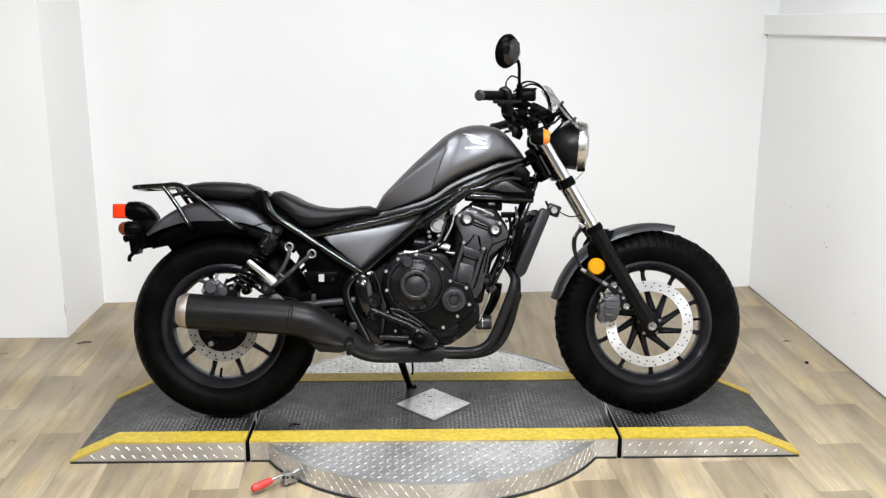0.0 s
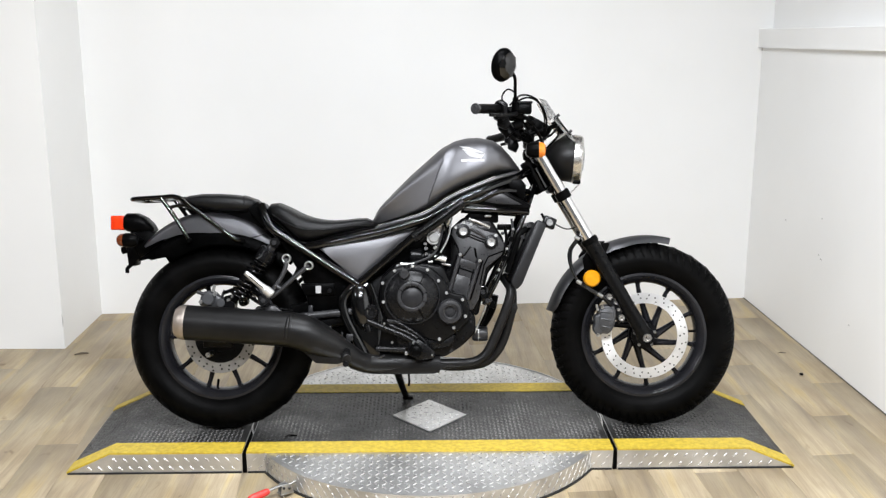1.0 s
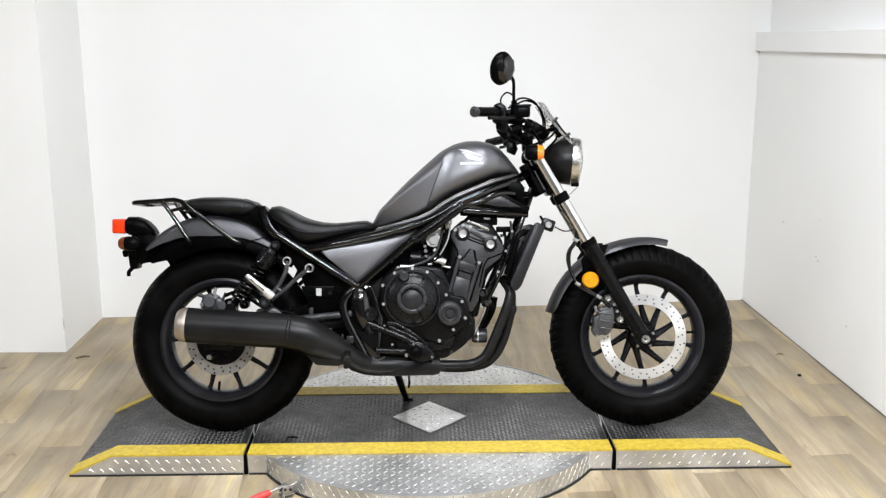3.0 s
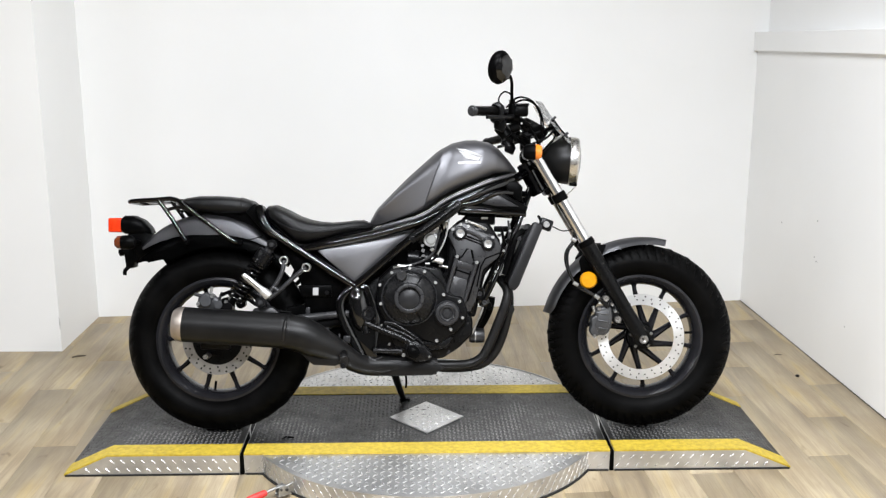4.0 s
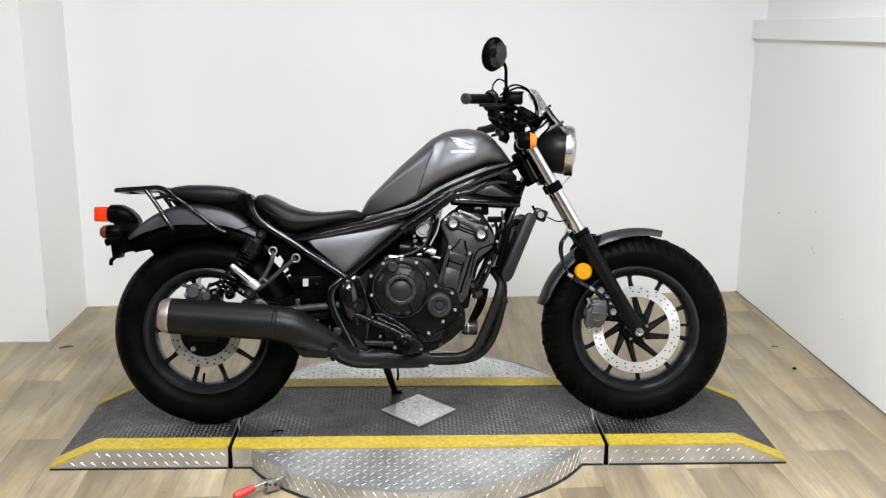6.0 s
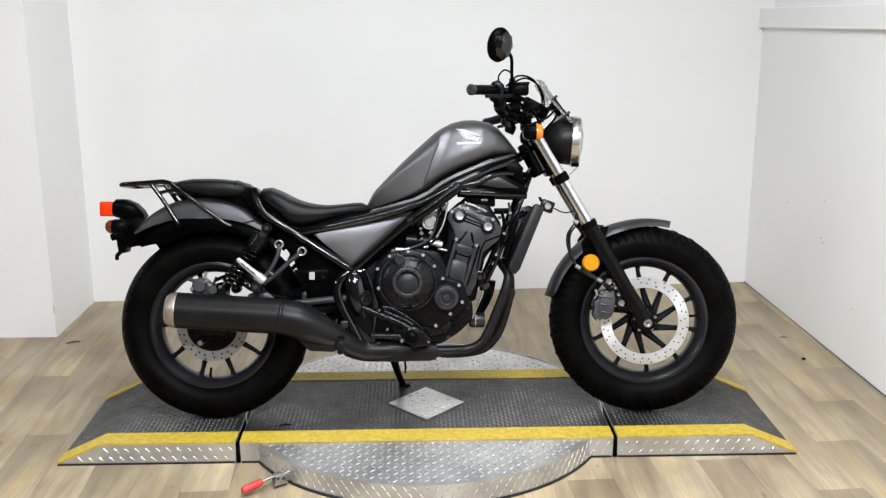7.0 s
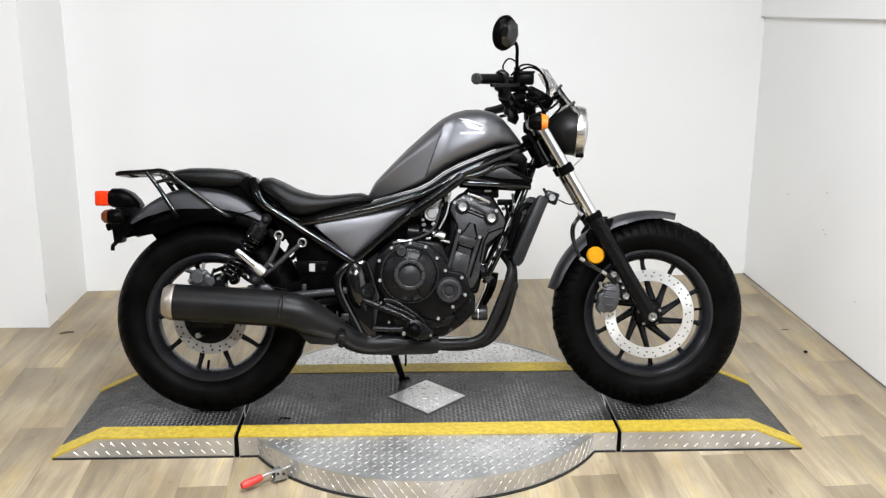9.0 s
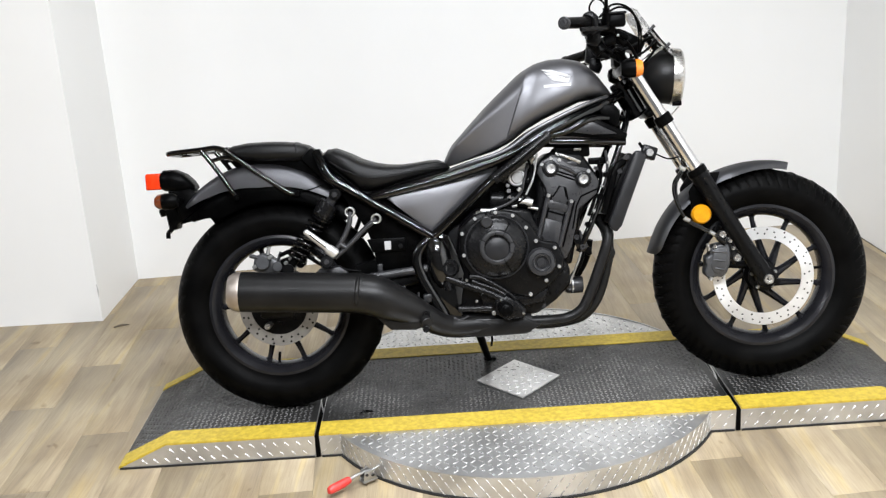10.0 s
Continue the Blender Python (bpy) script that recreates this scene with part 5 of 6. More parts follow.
    part("peg_bolt", cyl((0.172, s * 0.19, 0.461), (0.173, s * 0.225, 0.463), 0.008, 8), ENGINEGREY, pb, "")
    part("peg_hinge", cyl((0.172, s * 0.185, 0.462), (0.173, s * 0.218, 0.464), 0.019, 16), ENGINE, pb, "")
part("muffler_hanger", prism([(0.130, 0.405), (0.142, 0.440), (0.205, 0.446), (0.228, 0.425), (0.230, 0.400)], -0.178, -0.150, 0.005), ENGINEGREY, bike, "grey cast muffler hanger")
rc = part("rear_caliper", prism([(-0.062, 0.478), (-0.045, 0.490), (-0.015, 0.486), (0.000, 0.470), (0.028, 0.462), (0.03, 0.44), (-0.02, 0.425), (-0.07, 0.44)], -0.090, -0.045, 0.008, 3), CALGREY, bike, "dark rear brake caliper")
part("caliper_body", cyl((-0.035, -0.105, 0.462), (-0.035, -0.08, 0.462), 0.021, 20), CALGREY, rc, "")
part("caliper_body", cyl((0.008, -0.100, 0.448), (0.008, -0.08, 0.448), 0.015, 18), CALGREY, rc, "")
part("bleed_nipple", cyl((-0.02, -0.09, 0.485), (-0.014, -0.09, 0.51), 0.0055, 8), ZINC, rc, "")
part("bleed_nipple", cyl((0.01, -0.095, 0.465), (0.022, -0.095, 0.492), 0.005, 8), ENGINEGREY, rc, "")
part("pad_pin", cyl((-0.075, -0.088, 0.486), (-0.05, -0.088, 0.478), 0.0065, 8), ENGINEGREY, rc, "")
part("caliper_hanger", prism([(0.02, 0.47), (0.05, 0.478), (0.065, 0.445), (0.05, 0.38), (0.02, 0.36), (0.01, 0.42)], -0.098, -0.085, 0.003), PLASTIC, rc, "")
for q in ((-0.06, 0.452), (-0.012, 0.478), (0.036, 0.458), (0.05, 0.47)):
    part("caliper_bolt", cyl((q[0], -0.106, q[1]), (q[0], -0.085, q[1]), 0.0065, 8), ZINC, rc, "")
part("rear_brake_hose", tube([(0.02, -0.10, 0.482), (0.06, -0.11, 0.495), (0.10, -0.115, 0.478), (0.16, -0.112, 0.44), (0.26, -0.11, 0.42)], 0.006, 10), PLASTIC, bike, "black rubber hose")
part("axle_block", box(-0.05, 0.05, -0.115, -0.085, 0.295, 0.352, 0.006), MATTEBLACK, bike, "black chain adjuster block")
part("axle_nut", cyl((-0.03, -0.128, 0.272), (-0.03, -0.06, 0.272), 0.010, 6), SILVER, bike, "silver bolt")
# side stand on the far side, with its spring
ss = part("side_stand", tube([(0.598, 0.10, 0.225), (0.612, 0.15, 0.165), (0.628, 0.21, 0.105), (0.640, 0.258, 0.066)], [0.015, 0.014, 0.012, 0.011], 12), MATTEBLACK, bike, "black steel side stand")
part("stand_foot", box(-0.018, 0.022, -0.014, 0.018, -0.004, 0.004, 0.003), MATTEBLACK, ss, "", Matrix.Translation((0.643, 0.266, 0.066)) @ Matrix.Rotation(radians(13), 4, "X"))
part("stand_spring", tube([(0.645, 0.13, 0.21), (0.652, 0.16, 0.15), (0.65, 0.19, 0.12)], 0.004, 8), PLASTIC, ss, "")

# ---- engine ----
case = part("engine", prism([(0.565, 0.545), (0.61, 0.585), (0.70, 0.588), (0.775, 0.575), (0.80, 0.52), (0.885, 0.40), (0.885, 0.345), (0.84, 0.30), (0.78, 0.262), (0.60, 0.258), (0.545, 0.30), (0.545, 0.45)], -0.135, 0.135, 0.012, 3), MATTEBLACK, bike, "black liquid-cooled twin engine")
part("clutch_case", prism([(0.60, 0.568), (0.67, 0.584), (0.73, 0.572), (0.772, 0.535), (0.80, 0.485), (0.848, 0.475), (0.866, 0.43), (0.86, 0.385), (0.82, 0.35), (0.768, 0.315), (0.68, 0.335), (0.60, 0.37), (0.56, 0.44), (0.56, 0.53)], -0.168, -0.13, 0.008, 3), MATTEBLACK, case, "")
CC = Matrix.Translation((0.668, -0.178, 0.473))
cc = part("clutch_cover", lathe([(0.003, -0.020), (0.0365, -0.020), (0.0375, -0.0265), (0.041, -0.0275), (0.0495, -0.0255), (0.0515, -0.022), (0.0545, -0.0205), (0.070, -0.0165), (0.083, -0.010), (0.0890, -0.004), (0.0900, 0.001), (0.0935, 0.003), (0.0960, 0.007), (0.097, 0.03), (0.003, 0.03)], 80, "y"), ENGINE, case, "round black clutch cover", CC)
part("cover_disc", lathe([(0.002, -0.0235), (0.0335, -0.0235), (0.0355, -0.022), (0.0355, -0.012), (0.002, -0.012)], 56, "y"), COVERGREY, cc, "flat dark grey centre", CC @ Matrix.Translation((0, 0, -0.006)))
part("cover_ring", lathe([(0.0368, -0.0240), (0.0382, -0.0272), (0.0412, -0.0284), (0.0490, -0.0264), (0.0512, -0.0228), (0.0490, -0.0205), (0.0380, -0.0205)], 80, "y", closed=True), ENGINEGREY, cc, "satin grey raised ring", CC)
# edge highlight put in as a lighter grey ring
part("cover_flange", lathe([(0.0905, 0.0005), (0.0925, -0.0008), (0.0950, 0.0020), (0.0950, 0.0050), (0.0905, 0.0050)], 96, "y", closed=True), ENGINEGREY, cc, "light grey ring for the flange highlight", CC)
# dark strips for the shade in slots across the ring and down the dome
for a, r0, r1 in ((16, 0.038, 0.053), (60, 0.036, 0.081), (94, 0.037, 0.053), (150, 0.037, 0.055), (298, 0.038, 0.083), (338, 0.038, 0.053)):
    t = radians(a)
    p0 = CC @ Vector((r0 * math.cos(t), -0.0280, r0 * math.sin(t)))
    p1 = CC @ Vector((r1 * math.cos(t), -0.0240 if r1 < 0.06 else -0.0125, r1 * math.sin(t)))
    part("cover_slot", tube([p0, p0.lerp(p1, 0.5) + Vector((0, -0.0006 if r1 < 0.06 else -0.0028, 0)), p1], 0.0017, 6), PLASTIC, cc, "")
    e = Vector((-math.sin(t), 0, math.cos(t))) * 0.0032
    # lighter grey line beside each short slot
    if r1 < 0.06:
        part("slot_edge", tube([p0 + e, p1 + e], 0.0011, 6, smooth=False), ENGINEGREY, cc, "light grey slot edge")
fl = part("oil_filler", lathe([(0.004, -0.020), (0.0125, -0.0205), (0.0158, -0.018), (0.0172, -0.012), (0.0178, 0.012), (0.004, 0.012)], 28, "y"), ENGINEGREY, case, "black ribbed oil filler cap", Matrix.Translation((0.642, -0.186, 0.549)))
for k in range(12):
    t = radians(30 * k + 8)
    part("cap_rib", cyl((0.642 + 0.0170 * math.cos(t), -0.201, 0.549 + 0.0170 * math.sin(t)), (0.642 + 0.0176 * math.cos(t), -0.180, 0.549 + 0.0176 * math.sin(t)), 0.0016, 6), ENGINE, fl, "")
part("filler_neck", cyl((0.655, -0.165, 0.535), (0.648, -0.16, 0.578), 0.0125, 14), ENGINE, case, "")
gc = part("starter_cover", lathe([(0.003, -0.012), (0.008, -0.012), (0.009, -0.010), (0.013, -0.010), (0.015, -0.004), (0.0195, -0.004), (0.0205, -0.013), (0.024, -0.015), (0.026, -0.013), (0.028, -0.0155), (0.038, -0.014), (0.042, -0.006), (0.043, 0.03), (0.003, 0.03)], 48, "y"), ENGINEGREY, case, "round grey cover cap", Matrix.Translation((0.796, -0.182, 0.421)))
for q in ((0.609, 0.559), (0.670, 0.574), (0.720, 0.562), (0.757, 0.525), (0.569, 0.518), (0.571, 0.454), (0.784, 0.484), (0.838, 0.461), (0.848, 0.405), (0.808, 0.366), (0.760, 0.328)):
    part("cover_bolt", cyl((q[0], -0.184, q[1]), (q[0], -0.16, q[1]), 0.0056, 8), BOLT, case, "bright bolt head")
part("lower_cover", prism([(0.60, 0.36), (0.70, 0.345), (0.78, 0.33), (0.82, 0.345), (0.80, 0.30), (0.70, 0.285), (0.62, 0.30)], -0.158, -0.12, 0.008), ENGINE, case, "")
# cylinder, head and cam-chain cover, leaning forward
cyl_ob = part("cylinder", prism([(0.765, 0.52), (0.80, 0.60), (0.80, 0.70), (0.845, 0.742), (0.94, 0.735), (0.985, 0.665), (0.985, 0.61), (0.93, 0.55), (0.895, 0.40), (0.80, 0.42)], -0.105, 0.125, 0.012, 3), MATTEBLACK, case, "black cylinder block and head")
plate = part("cam_chain_cover", prism([(0.802, 0.684), (0.818, 0.640), (0.824, 0.600), (0.804, 0.543), (0.789, 0.481), (0.777, 0.437), (0.876, 0.422), (0.895, 0.457), (0.910, 0.518), (0.921, 0.567), (0.976, 0.610), (0.986, 0.646), (0.960, 0.686), (0.929, 0.692), (0.900, 0.702), (0.872, 0.724), (0.842, 0.728), (0.812, 0.713)], -0.130, -0.10, 0.004, 2), ENGINEGREY, cyl_ob, "grey cam-chain cover")
part("cover_panel", prism([(0.820, 0.546), (0.868, 0.531), (0.848, 0.440), (0.796, 0.460)], -0.134, -0.129, 0.002), ENGINEGREY, cyl_ob, "")
part("cover_panel", prism([(0.828, 0.602), (0.892, 0.580), (0.886, 0.560), (0.822, 0.580)], -0.1322, -0.129, 0.001), ENGINEGREY, cyl_ob, "")
for p, q in (((0.832, 0.613), (0.790, 0.470)), ((0.899, 0.592), (0.857, 0.458))):
    part("cover_rib", tube([(p[0], -0.131, p[1]), (q[0], -0.131, q[1])], 0.0068, 10, smooth=False), ENGINEGREY, cyl_ob, "raised rib")
    # dark strips beside each rib stand for the shade of grooves
    for d in (-0.0105, 0.0105):
        part("rib_groove", tube([(p[0] + d, -0.129, p[1]), (q[0] + d, -0.129, q[1])], 0.0032, 6, smooth=False), PLASTIC, cyl_ob, "")
    part("rib_bolt", cyl((p[0], -0.140, p[1]), (p[0], -0.125, p[1]), 0.0062, 8), ZINC, cyl_ob, "")
# raised dark strips stand for shaded grooves in the cover
for pts in (((0.812, 0.573), (0.895, 0.545)), ((0.846, 0.609), (0.867, 0.639), (0.884, 0.634), (0.890, 0.597)), ((0.978, 0.624), (0.929, 0.605), (0.914, 0.577), (0.900, 0.510)), ((0.802, 0.679), (0.825, 0.634), (0.827, 0.609)), ((0.862, 0.684), (0.918, 0.662)), ((0.858, 0.676), (0.914, 0.654)), ((0.882, 0.634), (0.886, 0.606))):
    part("cover_groove", tube([(x, -0.1292, z) for x, z in pts], 0.0030 if len(pts) > 2 else 0.0032, 6, smooth=False), PLASTIC, cyl_ob, "")
part("cover_ridge", tube([(0.868, -0.131, 0.700), (0.90, -0.131, 0.684), (0.918, -0.131, 0.672)], 0.0055, 8), ENGINEGREY, cyl_ob, "")
for q in ((0.843, 0.692), (0.938, 0.655)):
    part("cam_boss", lathe([(0.014, -0.010), (0.023, -0.008), (0.026, 0.0), (0.026, 0.02), (0.014, 0.02)], 28, "y"), ENGINE, cyl_ob, "", Matrix.Translation((q[0], -0.128, q[1])))
    part("cam_bolt", lathe([(0.003, -0.0105), (0.0055, -0.0105), (0.006, -0.0135), (0.0125, -0.0145), (0.0150, -0.0115), (0.0155, 0.0), (0.003, 0.0)], 28, "y"), BOLT, cyl_ob, "bright cam plug", Matrix.Translation((q[0], -0.128, q[1])))
for q in ((0.845, 0.722), (0.87, 0.716), (0.955, 0.678), (0.818, 0.706)):
    part("head_bolt", cyl((q[0], -0.134, q[1]), (q[0], -0.12, q[1]), 0.006, 8), BOLT, cyl_ob, "")
part("plug_cap", tube([(0.86, -0.06, 0.735), (0.885, -0.07, 0.752), (0.92, -0.075, 0.745)], 0.013, 10), PLASTIC, cyl_ob, "")
part("cam_pipe", tube([(0.862, -0.105, 0.735), (0.90, -0.108, 0.722), (0.935, -0.105, 0.705)], 0.006, 8), SILVER, cyl_ob, "silver pipe")
# added black blocks fill the dark area over the head
part("ignition_coil", box(0.862, 0.966, -0.10, -0.055, 0.722, 0.760, 0.006), PLASTIC, cyl_ob, "added black block over the head")
part("coil_bracket", box(0.962, 1.020, -0.105, -0.075, 0.697, 0.717, 0.004), PLASTIC, cyl_ob, "")
part("coil_tab", box(0.893, 0.924, -0.112, -0.10, 0.696, 0.710, 0.003), ENGINEGREY, cyl_ob, "bare metal tab")
# small zinc block stands for a glint
part("coil_clip", box(0.918, 0.940, -0.106, -0.098, 0.741, 0.749, 0.002), ZINC, cyl_ob, "")
for pts, r, m in ((((0.985, -0.118, 0.71), (0.992, -0.122, 0.66), (0.972, -0.124, 0.60), (0.95, -0.122, 0.545)), 0.0055, PLASTIC),
                  (((1.010, -0.115, 0.735), (1.012, -0.125, 0.69), (1.0, -0.13, 0.63), (0.975, -0.128, 0.56), (0.955, -0.125, 0.51)), 0.0042, ENGINEGREY),
                  (((0.925, -0.12, 0.475), (0.918, -0.125, 0.43), (0.90, -0.122, 0.385), (0.882, -0.12, 0.345)), 0.0036, ZINC),
                  (((0.935, -0.115, 0.475), (0.925, -0.12, 0.42), (0.90, -0.118, 0.37)), 0.005, PLASTIC)):
    part("side_hose", tube(pts, r, 8), m, cyl_ob, "")
for q, r, m in (((1.006, 0.665), 0.009, PLASTIC), ((0.985, 0.60), 0.010, PLASTIC), ((1.014, 0.70), 0.0045, BOLT), ((0.992, 0.632), 0.0045, BOLT), ((0.965, 0.56), 0.0045, BOLT), ((0.978, 0.685), 0.006, ENGINEGREY), ((0.945, 0.52), 0.008, PLASTIC)):
    part("hose_clip", cyl((q[0], -0.136, q[1]), (q[0], -0.112, q[1]), r, 10), m, cyl_ob, "")
hang = part("engine_hanger", prism([(0.898, 0.505), (0.922, 0.505), (0.944, 0.455), (0.932, 0.438), (0.912, 0.445), (0.900, 0.475)], -0.128, -0.118, 0.003), GLOSSBLACK, bike, "gloss black engine hanger plate")
part("hanger_arm", prism([(0.928, 0.462), (0.952, 0.450), (0.956, 0.430), (0.945, 0.425), (0.925, 0.44)], -0.118, -0.105, 0.003), PLASTIC, hang, "")
for q in ((0.910, 0.484), (0.926, 0.454)):
    part("hanger_bolt", lathe([(0.002, -0.002), (0.003, -0.002), (0.0035, -0.006), (0.0075, -0.006), (0.0085, 0.0), (0.002, 0.004)], 12, "y"), ENGINEGREY, hang, "", Matrix.Translation((q[0], -0.128, q[1])))
for k, (x, z) in enumerate(((0.838, 0.325), (0.80, 0.285), (0.8184, 0.322), (0.7865, 0.322), (0.866, 0.383))):
    part("engine_fitting", cyl((x, -0.135, z), (x + 0.004, -0.10, z), 0.0085 - 0.0009 * k, 10), (ENGINE, ENGINEGREY, PLASTIC)[k % 3], case, "")
# throttle body and hoses at the back of the cylinder
tb = part("throttle_body", cyl((0.742, -0.13, 0.672), (0.742, -0.06, 0.672), 0.026, 24), STEEL, bike, "silver throttle body with hoses")
part("throttle_valve", box(0.728, 0.775, -0.115, -0.055, 0.690, 0.725, 0.006), STEEL, tb, "")
part("throttle_plate", cyl((0.742, -0.136, 0.672), (0.742, -0.126, 0.672), 0.018, 18), ZINC, tb, "")
part("intake_boot", cyl((0.75, 0.0, 0.665), (0.81, 0.0, 0.655), 0.034, 20), PLASTIC, tb, "")
for pts, r, m in ((((0.775, -0.12, 0.735), (0.785, -0.135, 0.69), (0.772, -0.14, 0.63), (0.745, -0.14, 0.60), (0.70, -0.135, 0.592), (0.66, -0.13, 0.588)), 0.0036, PLASTIC),
                  (((0.805, -0.125, 0.74), (0.79, -0.14, 0.67), (0.765, -0.145, 0.62)), 0.0032, ZINC),
                  (((0.776, -0.12, 0.713), (0.765, -0.13, 0.67), (0.745, -0.135, 0.62), (0.70, -0.14, 0.592), (0.643, -0.14, 0.578)), 0.0044, ENGINEGREY),
                  (((0.615, -0.145, 0.574), (0.632, -0.15, 0.577), (0.648, -0.15, 0.575)), 0.006, SILVER),
                  (((0.74, -0.12, 0.590), (0.77, -0.125, 0.588), (0.80, -0.12, 0.580)), 0.007, PLASTIC),
                  (((0.70, -0.10, 0.61), (0.72, -0.10, 0.635), (0.735, -0.11, 0.65)), 0.008, PLASTIC)):
    part("hose", tube(pts, r, 8), m, tb, "")
for nm, p, q, r, m in (("hose_fitting", (0.722, -0.132, 0.5885), (0.738, -0.132, 0.5905), 0.0058, PEGSILVER), ("hose_fitting", (0.628, -0.156, 0.5815), (0.655, -0.156, 0.5790), 0.0062, PEGSILVER), ("hose_fitting", (0.655, -0.156, 0.579), (0.676, -0.156, 0.5835), 0.0048, PEGSILVER),
                       ("injector", (0.772, -0.10, 0.700), (0.798, -0.108, 0.731), 0.0085, STEEL), ("valve_screw", (0.715, -0.14, 0.634), (0.715, -0.11, 0.634), 0.007, CHROME),
                       ("valve_screw", (0.716, -0.138, 0.616), (0.716, -0.11, 0.616), 0.0055, CHROME), ("hose_fitting", (0.744, -0.132, 0.6025), (0.768, -0.134, 0.5995), 0.0085, PEGSILVER), ("fitting_nut", (0.766, -0.134, 0.600), (0.784, -0.134, 0.594), 0.0110, PEGSILVER),
                       ("fuel_rail", (0.742, -0.11, 0.708), (0.768, -0.115, 0.718), 0.012, STEEL), ("hose_fitting", (0.770, -0.126, 0.582), (0.80, -0.126, 0.575), 0.005, ZINC),
                       ("valve_screw", (0.7126, -0.142, 0.650), (0.7126, -0.115, 0.650), 0.0058, CHROME), ("hose_clamp", (0.742, -0.137, 0.632), (0.751, -0.137, 0.641), 0.0062, ZINC), ("wire_plug", (0.700, -0.12, 0.66), (0.715, -0.125, 0.69), 0.010, ENGINE), ("wire_plug", (0.775, -0.12, 0.655), (0.79, -0.125, 0.68), 0.011, ENGINE)):
    part(nm, cyl(p, q, r, 12), m, tb, "")
# black block, fills in the dark clutter behind the throttle
part("airbox", prism([(0.62, 0.66), (0.78, 0.735), (0.80, 0.71), (0.815, 0.60), (0.79, 0.55), (0.70, 0.56), (0.58, 0.55), (0.53, 0.56), (0.56, 0.63)], -0.075, 0.11, 0.01), PLASTIC, bike, "black airbox behind the cylinders")
part("starter_motor", cyl((0.66, -0.08, 0.61), (0.78, -0.08, 0.60), 0.028, 18), ENGINE, bike, "black starter motor")

# ---- radiator ----
RM = Matrix.Translation((1.058, 0, 0.612)) @ Matrix.Rotation(radians(22.5), 4, "Y")
rad = part("radiator", box(-0.028, 0.006, -0.125, 0.125, -0.105, 0.112, 0.006), PLASTIC, bike, "black radiator in front of the engine", RM)
for s in (-1, 1):
    shr = part("side_shroud", prism([(-0.014, 0.118), (-0.006, 0.126), (0.018, 0.124), (0.025, 0.114), (0.025, -0.100), (0.016, -0.122), (-0.006, -0.116), (-0.014, -0.104)], s * 0.137 - 0.014, s * 0.137 + 0.014, 0.006, 3), COVERGREY, rad, "satin grey side shroud", RM)
fins = bmesh.new()
for i in range(26):
    z = -0.098 + 0.0079 * i
    add(fins, box(0.006, 0.011, -0.12, 0.12, z, z + 0.0025))
part("fins", fins, ZINC, rad, "", RM, kind="stuff")
part("coolant_hose", tube([(1.06, -0.125, 0.70), (1.035, -0.135, 0.68), (1.015, -0.135, 0.62), (0.995, -0.13, 0.55)], 0.011, 12), PLASTIC, rad, "")
for q in ((1.045, 0.672), (1.068, 0.712)):
    part("hose_clamp", cyl((q[0], -0.146, q[1]), (q[0], -0.12, q[1]), 0.0075, 8), ENGINEGREY, rad, "")
hn = part("horn", box(-0.024, 0.022, -0.014, 0.014, -0.02, 0.02, 0.006), ENGINE, bike, "black horn under the steering head", Matrix.Translation((1.142, -0.10, 0.722)) @ Matrix.Rotation(radians(20), 4, "Y"))
part("horn_centre", lathe([(0.002, -0.004), (0.006, -0.004), (0.007, -0.006), (0.0105, -0.006), (0.0115, 0.0), (0.002, 0.004)], 20, "y"), BOLT, hn, "", Matrix.Translation((1.142, -0.114, 0.722)))
part("horn_bracket", prism([(1.112, 0.752), (1.119, 0.756), (1.130, 0.738), (1.122, 0.732)], -0.096, -0.090, 0.002), PLASTIC, hn, "black steel strap")
part("horn_wire", tube([(1.165, -0.10, 0.715), (1.20, -0.10, 0.70), (1.235, -0.10, 0.705)], 0.0022, 8), PLASTIC, hn, "")
part("oil_filter", lathe([(0.004, 0.045), (0.024, 0.044), (0.026, 0.038), (0.026, 0.0), (0.022, -0.01), (0.004, -0.01)], 28, "x"), ENGINEGREY, bike, "dark grey oil filter", Matrix.Translation((0.885, -0.06, 0.335)))
part("filter_band", lathe([(0.0262, 0.010), (0.0268, 0.010), (0.0268, 0.014), (0.0262, 0.014)], 28, "x", closed=True), ZINC, bike.children[-1], "", Matrix.Translation((0.885, -0.06, 0.335)))

# ---- exhaust ----
ex = part("exhaust", tube([(0.76, -0.11, 0.238), (0.70, -0.115, 0.240), (0.60, -0.125, 0.240), (0.52, -0.14, 0.243), (0.47, -0.16, 0.262)], [0.033, 0.037, 0.037, 0.035, 0.036], 24), MUFFLERBLACK, bike, "satin black exhaust with a short muffler")
part("header_pipe", tube([(0.985, -0.06, 0.535), (1.008, -0.09, 0.495), (1.003, -0.10, 0.456), (0.978, -0.10, 0.388), (0.937, -0.10, 0.292), (0.911, -0.10, 0.257), (0.870, -0.10, 0.239), (0.82, -0.108, 0.237), (0.745, -0.112, 0.238)], 0.0168, 18), MUFFLERBLACK, ex, "black header pipe")
part("header_pipe", tube([(0.995, 0.02, 0.535), (1.018, 0.0, 0.49), (1.018, -0.03, 0.43), (1.011, -0.03, 0.392), (0.991, -0.03, 0.323), (0.966, -0.03, 0.272), (0.927, -0.035, 0.236), (0.87, -0.05, 0.224), (0.80, -0.085, 0.226), (0.745, -0.10, 0.234)], 0.0172, 18), MUFFLERBLACK, ex, "black header pipe")
